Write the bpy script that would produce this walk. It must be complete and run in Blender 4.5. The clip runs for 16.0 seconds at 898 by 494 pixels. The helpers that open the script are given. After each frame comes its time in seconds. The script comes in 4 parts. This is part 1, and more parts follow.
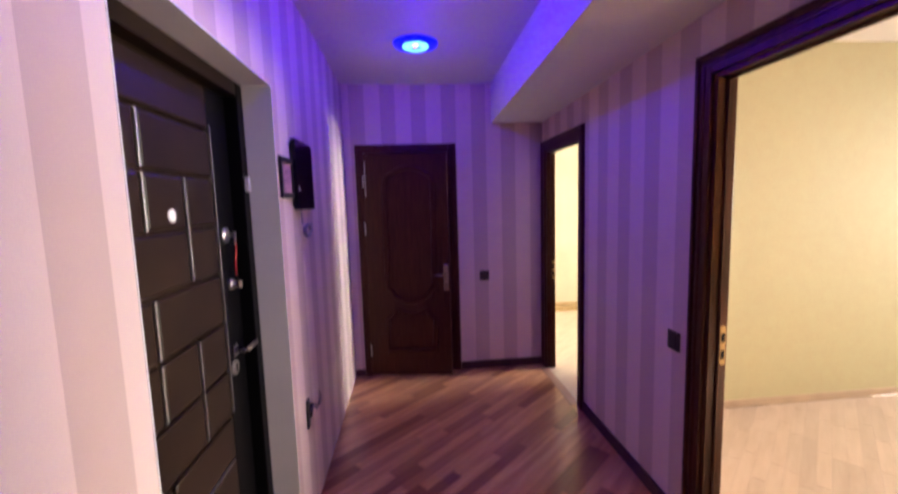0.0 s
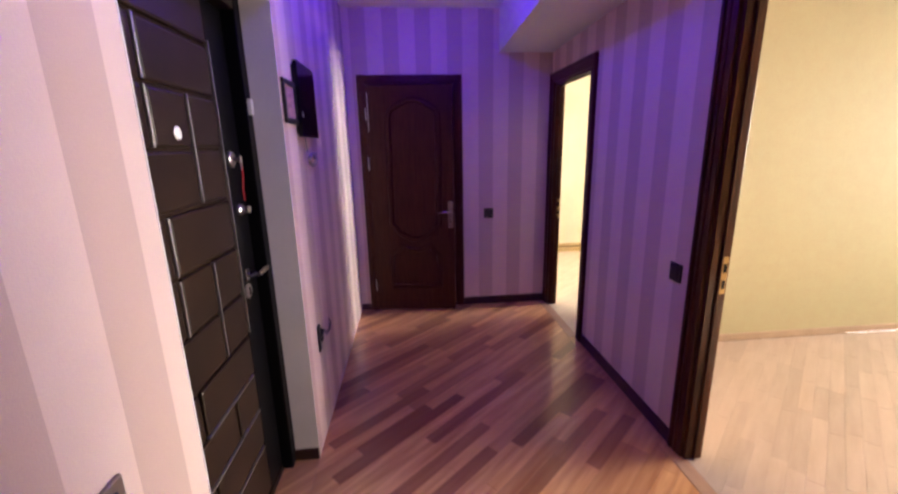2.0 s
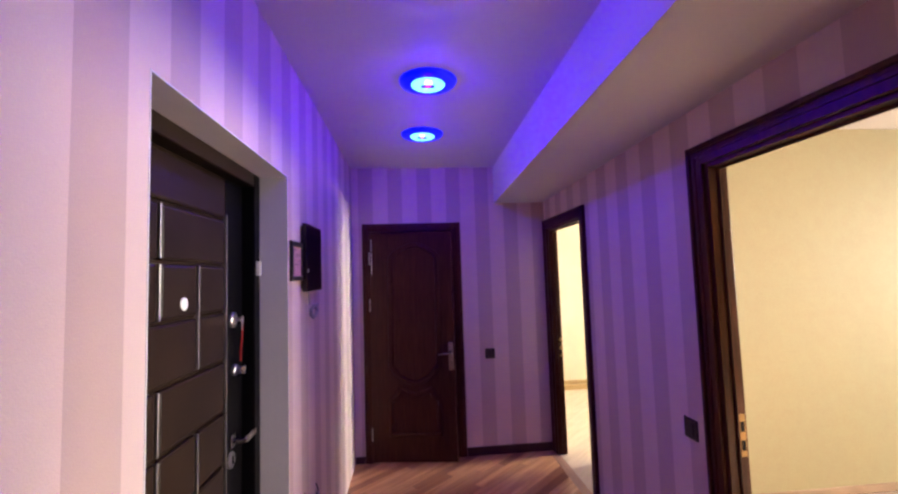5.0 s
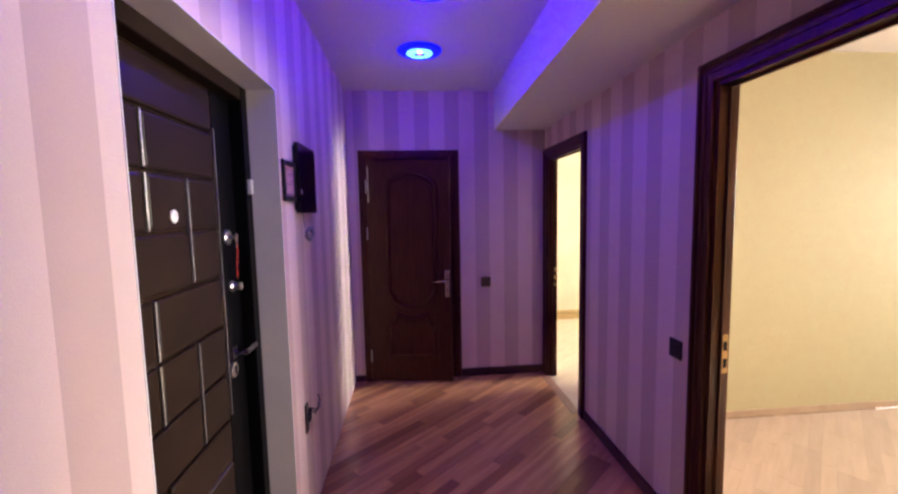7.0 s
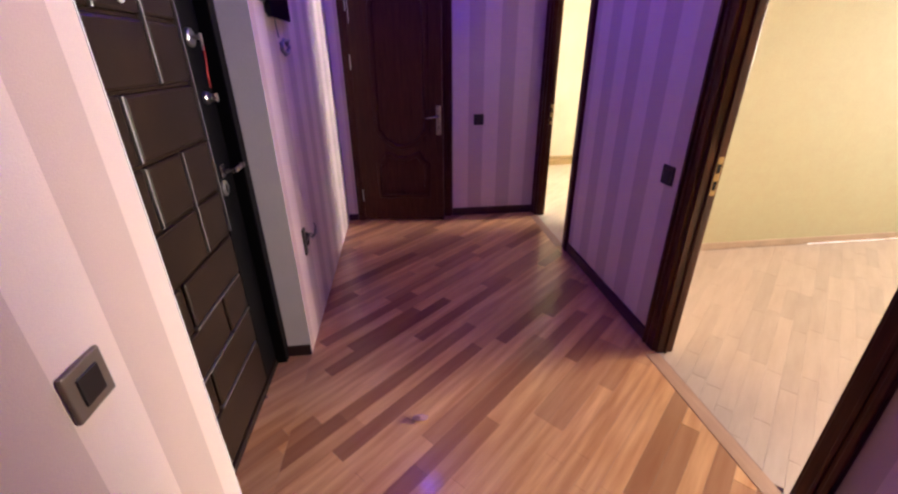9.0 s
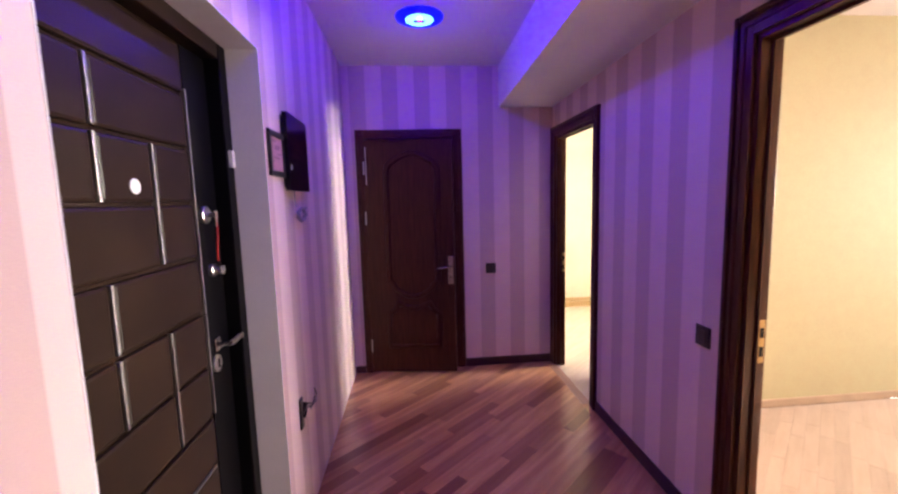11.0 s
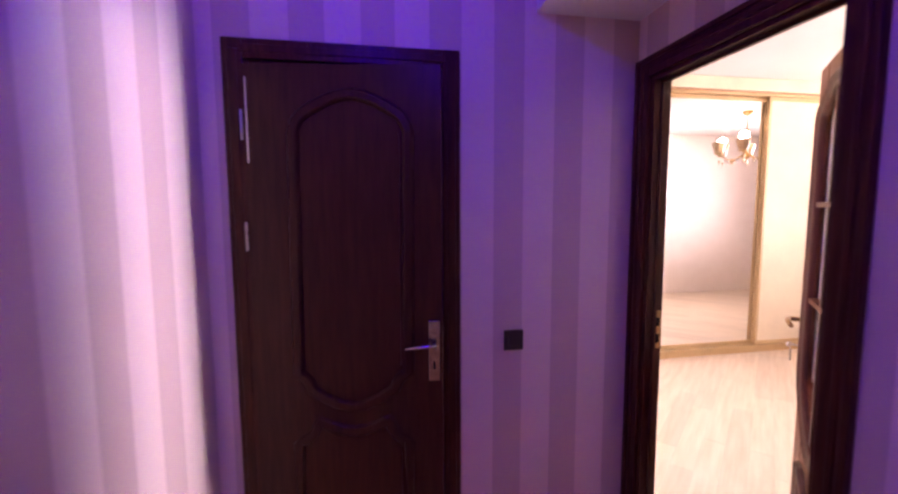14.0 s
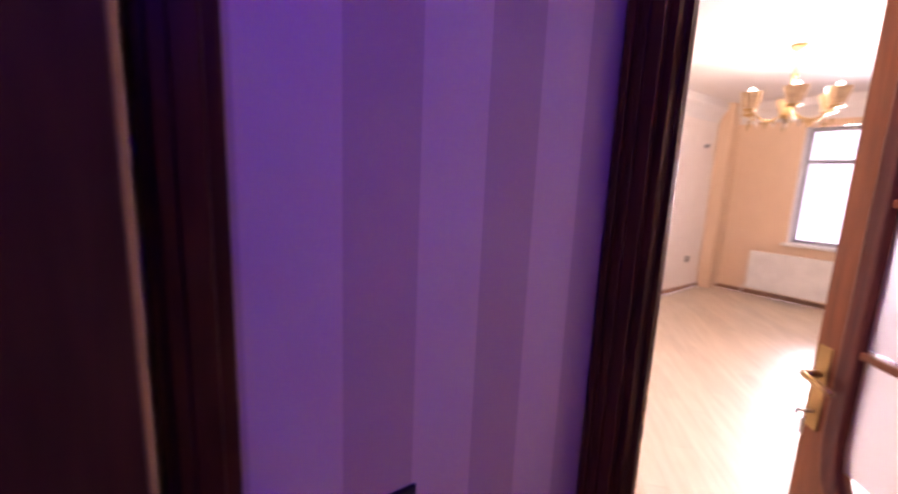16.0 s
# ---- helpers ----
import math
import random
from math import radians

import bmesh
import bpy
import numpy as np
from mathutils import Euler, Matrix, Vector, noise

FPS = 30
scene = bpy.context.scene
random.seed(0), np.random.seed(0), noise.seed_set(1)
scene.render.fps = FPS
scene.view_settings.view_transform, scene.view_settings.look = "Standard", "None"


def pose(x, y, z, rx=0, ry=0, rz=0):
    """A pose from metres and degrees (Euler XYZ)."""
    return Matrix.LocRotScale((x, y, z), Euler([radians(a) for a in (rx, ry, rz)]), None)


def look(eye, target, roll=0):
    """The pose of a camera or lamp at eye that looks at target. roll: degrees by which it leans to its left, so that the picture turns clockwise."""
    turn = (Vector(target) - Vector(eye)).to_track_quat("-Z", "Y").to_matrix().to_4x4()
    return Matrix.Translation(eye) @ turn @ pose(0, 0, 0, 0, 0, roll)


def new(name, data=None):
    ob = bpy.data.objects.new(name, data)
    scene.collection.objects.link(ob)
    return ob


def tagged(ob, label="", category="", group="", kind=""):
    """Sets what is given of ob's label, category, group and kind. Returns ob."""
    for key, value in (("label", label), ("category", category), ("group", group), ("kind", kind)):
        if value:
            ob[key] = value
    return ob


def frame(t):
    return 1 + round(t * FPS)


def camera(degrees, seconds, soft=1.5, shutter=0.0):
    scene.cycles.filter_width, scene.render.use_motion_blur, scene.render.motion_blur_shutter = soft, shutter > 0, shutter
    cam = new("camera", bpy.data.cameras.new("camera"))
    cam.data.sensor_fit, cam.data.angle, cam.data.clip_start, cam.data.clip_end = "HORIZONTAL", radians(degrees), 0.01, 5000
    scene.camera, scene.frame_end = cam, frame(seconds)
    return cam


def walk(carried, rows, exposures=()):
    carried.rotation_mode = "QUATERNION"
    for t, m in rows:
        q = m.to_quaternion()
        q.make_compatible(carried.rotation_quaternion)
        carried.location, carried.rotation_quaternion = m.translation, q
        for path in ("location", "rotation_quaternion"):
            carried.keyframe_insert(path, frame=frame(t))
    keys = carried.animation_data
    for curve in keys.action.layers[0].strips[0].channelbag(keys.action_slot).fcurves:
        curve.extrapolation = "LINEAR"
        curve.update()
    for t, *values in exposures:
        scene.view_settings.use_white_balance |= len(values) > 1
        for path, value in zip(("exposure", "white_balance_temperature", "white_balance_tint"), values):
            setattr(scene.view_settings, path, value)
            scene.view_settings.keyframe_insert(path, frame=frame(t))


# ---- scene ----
cam = camera(95.0, 16.0, soft=2.4, shutter=0.5)
PATH = [
    (0, (-0.403, 0.223, 1.59), (-0.215, 2.203, 1.376), -1.7),
    (0.5, (-0.395, 0.219, 1.526), (-0.236, 2.138, 0.986), -1.3),
    (1, (-0.41, 0.217, 1.499), (-0.252, 2.1, 0.845), -1.4),
    (1.5, (-0.419, 0.213, 1.498), (-0.246, 2.098, 0.851), -1.3),
    (2, (-0.433, 0.212, 1.524), (-0.262, 2.146, 1.046), -1.2),
    (2.5, (-0.434, 0.209, 1.546), (-0.275, 2.173, 1.208), -1.1),
    (3, (-0.433, 0.227, 1.564), (-0.231, 2.203, 1.327), -1.3),
    (3.5, (-0.421, 0.218, 1.609), (-0.218, 2.207, 1.605), -2.4),
    (6, (-0.411, 0.198, 1.642), (-0.241, 2.186, 1.784), -1.4),
    (6.5, (-0.411, 0.219, 1.613), (-0.216, 2.209, 1.599), -1.4),
    (7, (-0.398, 0.222, 1.579), (-0.22, 2.206, 1.4), -1.1),
    (7.5, (-0.397, 0.216, 1.541), (-0.218, 2.177, 1.193), -0.7),
    (8, (-0.407, 0.206, 1.472), (-0.246, 2.102, 0.858), -0.8),
    (8.5, (-0.406, 0.22, 1.428), (-0.232, 2.023, 0.58), -0.5),
    (9, (-0.421, 0.231, 1.43), (-0.218, 2.031, 0.583), -0.5),
    (9.5, (-0.414, 0.229, 1.482), (-0.163, 2.123, 0.891), -0.5),
    (10, (-0.415, 0.222, 1.527), (-0.188, 2.198, 1.312), -1.6),
    (12.5, (-0.374, 1.277, 1.508), (-0.229, 3.253, 1.24), -1.1),
    (13, (-0.369, 1.686, 1.522), (-0.065, 3.644, 1.251), -0.1),
    (13.5, (-0.359, 2.002, 1.469), (-0.02, 3.963, 1.275), -1.2),
    (14, (-0.306, 2.288, 1.482), (0.038, 4.250, 1.298), -0.3),
    (14.5, (-0.26, 2.633, 1.503), (0.314, 4.542, 1.347), 1.6),
    (15, (-0.183, 2.928, 1.484), (0.44, 4.816, 1.264), 1.2),
    (15.2, (-0.143, 3.027, 1.496), (0.498, 4.908, 1.332), 0.1),
    (15.5, (-0.083, 3.176, 1.513), (0.586, 5.047, 1.288), -1.5),
    (15.8, (-0.048, 3.316, 1.496), (0.898, 5.056, 1.223), 0.3),
    (16, (-0.037, 3.421, 1.508), (1.123, 5.015, 1.174), 2.4),
]
EXPOSURES = [(0, -0.20, 6250, 19), (10.2, -0.20, 6250, 19), (12.3, 0.60, 6150, 49), (13.0, 0.32, 6100, 54), (13.5, -0.08, 6050, 55), (14.0, -0.29, 6050, 54),
             (14.5, -0.47, 6200, 52), (15.5, -0.43, 6200, 52), (16.0, -0.41, 6050, 54)]
walk(cam, [(t, look(e, g, r)) for t, e, g, r in PATH], EXPOSURES)

# ---- world, lamps, exposure ----
world = bpy.data.worlds.new("sky")
scene.world = world
world.use_nodes = True
wn = world.node_tree
sky = wn.nodes.new("ShaderNodeTexSky")
sky.sky_type, sky.sun_disc = "NISHITA", False
sky.sun_elevation, sky.sun_rotation = radians(38), radians(200)
wn.links.new(sky.outputs[0], wn.nodes["Background"].inputs[0])
wn.nodes["Background"].inputs[1].default_value = 0.12

CEIL = 2.64
LAMPS = [(-0.315, 3.07, 9.0), (-0.305, 2.27, 14.0), (-0.30, 1.47, 6.5)]
CHANDELIER = (4.44, 4.72)


def lamp(name, kind, m, energy, colour, **opts):
    data = bpy.data.lights.new(name, kind)
    data.energy, data.color = energy, colour
    for key, value in opts.items():
        setattr(data, key, value)
    ob = new(name, data)
    ob.matrix_world = m
    return ob


for lx, ly, watts in LAMPS:
    lamp("blue_spot_light", "POINT", pose(lx, ly, CEIL - 0.045), watts, (0.06, 0.0, 1.0), shadow_soft_size=0.015)
    for dx, dy in ((1, 0), (-1, 0), (0, 1), (0, -1)):
        at = (lx + dx * 0.158, ly + dy * 0.158, CEIL - 0.026)
        lamp("blue_ring_light", "AREA", look(at, (lx + dx, ly + dy, CEIL - 0.75)), watts * 0.06, (0.07, 0.0, 1.0), shape="RECTANGLE", size=0.10, size_y=0.03, spread=radians(115))
lamp("window_daylight_bedroom", "AREA", pose(7.16, 4.25, 1.62, 0, 90, 0), 168, (0.95, 0.97, 0.80), shape="RECTANGLE", size=1.5, size_y=1.3, spread=radians(60))
# side room's daylight, from a window that is assumed and never in view
lamp("window_daylight_room_north", "AREA", look((6.66, 2.0, 1.70), (0.5, 1.60, 0.6)), 124, (0.98, 0.93, 0.70), shape="RECTANGLE", size=1.5, size_y=1.3, spread=radians(74))
# added fill: beam through the doorway that brightens the hall's left wall
lamp("window_daylight_room_middle", "AREA", look((6.66, 0.42, 1.45), (-0.95, 2.0, 0.95)), 16, (1.0, 0.93, 0.74), shape="RECTANGLE", size=1.4, size_y=0.6, spread=radians(34))
# added fill: narrow beam on the unseen floor, bounces warm light into the hall
lamp("window_daylight_room_south", "AREA", look((6.66, 0.50, 1.65), (2.2, -0.25, 0.0)), 230, (1.0, 0.90, 0.72), shape="RECTANGLE", size=1.5, size_y=0.7, spread=radians(24))
for k in range(3):
    turn = k * 2.0944 + 0.35
    lamp("chandelier_light", "POINT", pose(CHANDELIER[0] + 0.32 * math.cos(turn), CHANDELIER[1] + 0.32 * math.sin(turn), 2.375), 31, (1.0, 0.89, 0.54), shadow_soft_size=0.05)


# ---- materials ----
def material(name, base=(0.5, 0.5, 0.5), rough=0.5, metal=0.0, second=None, scale=6.0, bump=0.0, bump_scale=60.0, stretch=(1, 1, 1),
             coat=0.0, emit=None, strength=0.0, alpha=None, island=False, obj_random=0.0, spec=0.5, fine=0.06, turn=0.0, deep=None, coat_rough=0.12):
    m = bpy.data.materials.new(name)
    m.use_nodes = True
    n, l = m.node_tree.nodes, m.node_tree.links
    p = n["Principled BSDF"]
    p.inputs["Roughness"].default_value, p.inputs["Metallic"].default_value = rough, metal
    p.inputs["Coat Weight"].default_value, p.inputs["Coat Roughness"].default_value = coat, coat_rough
    p.inputs["Specular IOR Level"].default_value = spec
    second = second or tuple(c * 0.85 for c in base)
    geo, mp = n.new("ShaderNodeNewGeometry"), n.new("ShaderNodeMapping")
    mp.vector_type = "TEXTURE"
    mp.inputs["Scale"].default_value = tuple(1 / q for q in stretch)
    mp.inputs["Rotation"].default_value = (0, 0, radians(turn))
    l.new(geo.outputs["Position"], mp.inputs["Vector"])
    big, small = n.new("ShaderNodeTexNoise"), n.new("ShaderNodeTexNoise")
    big.inputs["Scale"].default_value, big.inputs["Detail"].default_value = scale, 4
    small.inputs["Scale"].default_value, small.inputs["Detail"].default_value = bump_scale, 3
    l.new(mp.outputs[0], big.inputs["Vector"]), l.new(mp.outputs[0], small.inputs["Vector"])
    mix = n.new("ShaderNodeMix")
    mix.data_type = "RGBA"
    mix.inputs[6].default_value, mix.inputs[7].default_value = (*base, 1), (*second, 1)
    ramp = n.new("ShaderNodeMapRange")
    ramp.inputs[1].default_value, ramp.inputs[2].default_value = 0.3, 0.7
    l.new(big.outputs["Fac"], ramp.inputs[0]), l.new(ramp.outputs[0], mix.inputs[0])
    out = mix.outputs[2]
    hsv = n.new("ShaderNodeHueSaturation")
    val = n.new("ShaderNodeMath")
    val.operation = "MULTIPLY_ADD"
    val.inputs[1].default_value, val.inputs[2].default_value = fine * 2, 1 - fine
    l.new(small.outputs["Fac"], val.inputs[0])
    src = val.outputs[0]
    if island or obj_random:
        rnd = n.new("ShaderNodeObjectInfo").outputs["Random"] if obj_random and not island else geo.outputs["Random Per Island"]
        add = n.new("ShaderNodeMath")
        add.operation = "MULTIPLY_ADD"
        add.inputs[1].default_value, add.inputs[2].default_value = -obj_random, 1 + obj_random * 0.3
        skew = n.new("ShaderNodeMath")
        skew.operation, skew.inputs[1].default_value = "POWER", 2.2
        l.new(rnd, skew.inputs[0])
        l.new(skew.outputs[0], add.inputs[0])
        mul = n.new("ShaderNodeMath")
        mul.operation = "MULTIPLY"
        l.new(add.outputs[0], mul.inputs[0]), l.new(src, mul.inputs[1])
        src = mul.outputs[0]
        if deep:
            toned = n.new("ShaderNodeMix")
            toned.data_type = "RGBA"
            toned.inputs[7].default_value = (*deep, 1)
            pick = n.new("ShaderNodeMapRange")
            pick.interpolation_type = "SMOOTHSTEP"
            pick.inputs[1].default_value, pick.inputs[2].default_value, pick.inputs[4].default_value = 0.45, 1.05, 0.85
            l.new(rnd, pick.inputs[0]), l.new(pick.outputs[0], toned.inputs[0]), l.new(out, toned.inputs[6])
            out = toned.outputs[2]
    l.new(src, hsv.inputs["Value"]), l.new(out, hsv.inputs["Color"])
    l.new(hsv.outputs[0], p.inputs["Base Color"])
    rr = n.new("ShaderNodeMath")
    rr.operation = "MULTIPLY_ADD"
    rr.inputs[1].default_value, rr.inputs[2].default_value = 0.16 * rough, rough * 0.92
    l.new(big.outputs["Fac"], rr.inputs[0]), l.new(rr.outputs[0], p.inputs["Roughness"])
    if bump:
        b = n.new("ShaderNodeBump")
        b.inputs["Strength"].default_value, b.inputs["Distance"].default_value = bump, 0.002
        l.new(small.outputs["Fac"], b.inputs["Height"]), l.new(b.outputs[0], p.inputs["Normal"])
    if emit:
        p.inputs["Emission Color"].default_value, p.inputs["Emission Strength"].default_value = (*emit, 1), strength
    return m


def wallpaper(name, axis, centre, light, dark, period=0.27, width=0.132):
    """Vertical stripes across one axis: matt light ones, slightly shinier dark ones, with a fine woven relief."""
    m = material(name, light, 0.55, second=tuple(c * 0.955 for c in light), bump=0.25, bump_scale=260, fine=0.05, spec=0.3)
    n, l = m.node_tree.nodes, m.node_tree.links
    mix = next(x for x in n if x.type == "MIX")
    geo = next(x for x in n if x.type == "NEW_GEOMETRY")
    sep, a, md, c, r = (n.new("ShaderNodeSeparateXYZ"), n.new("ShaderNodeMath"), n.new("ShaderNodeMath"), n.new("ShaderNodeMath"), n.new("ShaderNodeMapRange"))
    l.new(geo.outputs["Position"], sep.inputs[0])
    a.operation, a.inputs[1].default_value = "SUBTRACT", centre - period * 40.5
    l.new(sep.outputs[axis], a.inputs[0])
    md.operation, md.inputs[1].default_value = "MODULO", period
    l.new(a.outputs[0], md.inputs[0])
    c.operation, c.inputs[1].default_value, c.inputs[2].default_value = "COMPARE", period / 2, width / 2
    l.new(md.outputs[0], c.inputs[0])
    tone = n.new("ShaderNodeMix")
    tone.data_type = "RGBA"
    tone.inputs[6].default_value, tone.inputs[7].default_value = (1, 1, 1, 1), tuple(d / q for d, q in zip(dark, light)) + (1,)
    l.new(c.outputs[0], tone.inputs[0])
    mul = n.new("ShaderNodeMix")
    mul.data_type, mul.blend_type = "RGBA", "MULTIPLY"
    mul.inputs[0].default_value = 1
    hsv = next(x for x in n if x.type == "HUE_SAT")
    l.new(mix.outputs[2], mul.inputs[6]), l.new(tone.outputs[2], mul.inputs[7])
    l.new(mul.outputs[2], hsv.inputs["Color"])
    return m


PAPER_L, PAPER_D = (0.78, 0.595, 0.54), (0.62, 0.445, 0.40)
M_PAPER_FAR = wallpaper("striped_wallpaper_far", 0, 0.255, PAPER_L, PAPER_D)
M_PAPER_LEFT = wallpaper("striped_wallpaper_left", 1, 2.31, PAPER_L, PAPER_D)
M_PAPER_RIGHT = wallpaper("striped_wallpaper_right", 1, 2.53, PAPER_L, PAPER_D)
M_CEIL = material("white_ceiling_paint", (0.76, 0.73, 0.71), 0.7, second=(0.735, 0.705, 0.685), scale=2.5, bump=0.1, bump_scale=180, fine=0.03)
M_REVEAL = material("painted_reveal", (0.82, 0.79, 0.77), 0.6, second=(0.77, 0.74, 0.72), bump=0.15, bump_scale=120)
M_CREAM = material("cream_plaster_paper", (0.50, 0.465, 0.275), 0.65, second=(0.49, 0.435, 0.26), scale=14, bump=0.35, bump_scale=90)
M_BEDWALL = material("pale_bedroom_paper", (0.81, 0.735, 0.68), 0.65, second=(0.78, 0.70, 0.64), bump=0.2, bump_scale=140)
M_PEACH = material("peach_bedroom_paper", (0.74, 0.535, 0.36), 0.65, second=(0.715, 0.51, 0.34), bump=0.2, bump_scale=140)
M_DARK = material("dark_stained_wood", (0.085, 0.027, 0.009), 0.33, second=(0.040, 0.012, 0.004), scale=9, stretch=(6, 6, 0.6), bump=0.10, bump_scale=40, spec=0.2)
M_LEAF = material("varnished_dark_door", (0.072, 0.029, 0.012), 0.30, second=(0.045, 0.018, 0.008), scale=9, stretch=(6, 6, 0.6), bump=0.06, bump_scale=40, spec=0.13)
M_DARK_BASE = material("dark_baseboard_wood", (0.060, 0.024, 0.016), 0.4, second=(0.035, 0.014, 0.010), scale=8, bump=0.2)
M_SKIRT_BED = material("brown_skirting", (0.30, 0.145, 0.065), 0.45, second=(0.22, 0.10, 0.045), scale=8)
M_SKIRT = material("beige_skirting", (0.50, 0.36, 0.25), 0.45, scale=8)
M_OAK = material("red_oak_board", (0.76, 0.42, 0.195), 0.33, second=(0.50, 0.21, 0.075), scale=3.5, stretch=(0.6, 7, 1), turn=42, bump=0.12, bump_scale=22, coat=0.35, deep=(0.27, 0.080, 0.032), obj_random=0.22)
M_OAK_J = material("red_oak_board_joined", (0.76, 0.42, 0.195), 0.33, second=(0.50, 0.21, 0.075), scale=3.5, stretch=(0.6, 7, 1), turn=42, bump=0.12, bump_scale=22, coat=0.35, deep=(0.27, 0.080, 0.032), island=True, obj_random=0.22)
M_BIRCH = material("pale_floor_board", (0.49, 0.375, 0.305), 0.36, second=(0.43, 0.32, 0.25), scale=4, stretch=(0.8, 5, 1), turn=42, bump=0.1, bump_scale=22, coat=0.1, obj_random=0.16)
M_BIRCH_J = material("pale_floor_board_joined", (0.49, 0.375, 0.305), 0.36, second=(0.43, 0.32, 0.25), scale=4, stretch=(0.8, 5, 1), turn=42, island=True, obj_random=0.16)
M_LAMINATE = material("pale_laminate", (0.68, 0.565, 0.42), 0.36, second=(0.57, 0.45, 0.31), scale=5, turn=42, stretch=(0.5, 5, 1), bump=0.05, coat=0.10, obj_random=0.14)
M_SILL = material("worn_threshold_board", (0.50, 0.30, 0.19), 0.4, second=(0.38, 0.21, 0.13), scale=5, stretch=(7, 0.6, 1), bump=0.12, bump_scale=22)
M_JOINT = material("dark_joint", (0.20, 0.10, 0.06), 0.8)
M_STEELDOOR = material("dark_brown_steel_door", (0.025, 0.0135, 0.008), 0.34, second=(0.016, 0.009, 0.006), bump=0.2, bump_scale=160, spec=0.18)
M_BLACK = material("black_door_edge", (0.004, 0.0035, 0.004), 0.5, spec=0.1)
M_CHROME = material("brushed_nickel", (0.62, 0.60, 0.58), 0.28, 1.0)
M_NICKEL = material("aged_nickel", (0.52, 0.48, 0.46), 0.26, 1.0, second=(0.34, 0.29, 0.27), scale=40)
M_SILVER = material("silver_inlay", (0.50, 0.48, 0.46), 0.35, 1.0)
M_BRASS = material("old_brass", (0.42, 0.27, 0.11), 0.35, 1.0)
M_TV = material("black_glass", (0.004, 0.004, 0.007), 0.12, spec=0.2)
M_FRAMEBLK = material("black_frame", (0.012, 0.010, 0.010), 0.35)
M_PAPERWHITE = material("printed_paper", (0.52, 0.27, 0.29), 0.7, second=(0.42, 0.21, 0.24), scale=22)
M_INK = material("ink", (0.22, 0.11, 0.16), 0.7)
M_BROWNPLATE = material("bronze_switch", (0.25, 0.19, 0.15), 0.35, 0.4)
M_DARKPLATE = material("dark_brown_switch", (0.020, 0.013, 0.013), 0.35)
M_GREYCABLE = material("grey_cable", (0.30, 0.27, 0.28), 0.5)
M_RED = material("red_cord", (0.45, 0.02, 0.02), 0.5)
M_BLUE_EMIT = material("blue_crystal_and_halo", (0.01, 0.02, 0.06), 0.3, emit=(0.0, 0.004, 1.0), strength=1.6)
M_CYAN_EMIT = material("cyan_led_disc", (0.02, 0.04, 0.05), 0.5, emit=(0.22, 0.85, 1.0), strength=2.2)
M_WHITE = material("white_enamel", (0.82, 0.80, 0.76), 0.3)
M_UPVC = material("grey_window_frame", (0.36, 0.36, 0.39), 0.4)
M_BEIGEFRAME = material("gold_beige_profile", (0.50, 0.35, 0.16), 0.4, 0.2)
M_CREAMBOARD = material("cream_wardrobe_board", (0.73, 0.63, 0.44), 0.6, scale=3, spec=0.2)
M_INTERIOR = material("brown_wardrobe_interior", (0.46, 0.24, 0.11), 0.45, stretch=(6, 6, 0.6), scale=6)
M_DOORWOOD = material("brown_door_wood", (0.19, 0.062, 0.020), 0.42, second=(0.12, 0.037, 0.012), scale=9, stretch=(6, 6, 0.6), bump=0.25, bump_scale=40, spec=0.25)
M_MOULD = material("dark_red_moulding_and_shaded_muntin", (0.105, 0.028, 0.014), 0.36, second=(0.06, 0.015, 0.008), scale=9, stretch=(6, 6, 0.6), bump=0.2, bump_scale=40, spec=0.25)
M_RAWWOOD = material("raw_door_edge", (0.30, 0.14, 0.07), 0.5, stretch=(6, 6, 0.6))
M_SHADE = material("amber_glass_shade", (0.42, 0.29, 0.15), 0.3, second=(0.25, 0.15, 0.07), scale=30, emit=(1.0, 0.76, 0.45), strength=0.06)
M_BULB = material("lit_bulb", (1, 1, 1), 0.3, emit=(1.0, 0.86, 0.62), strength=30)


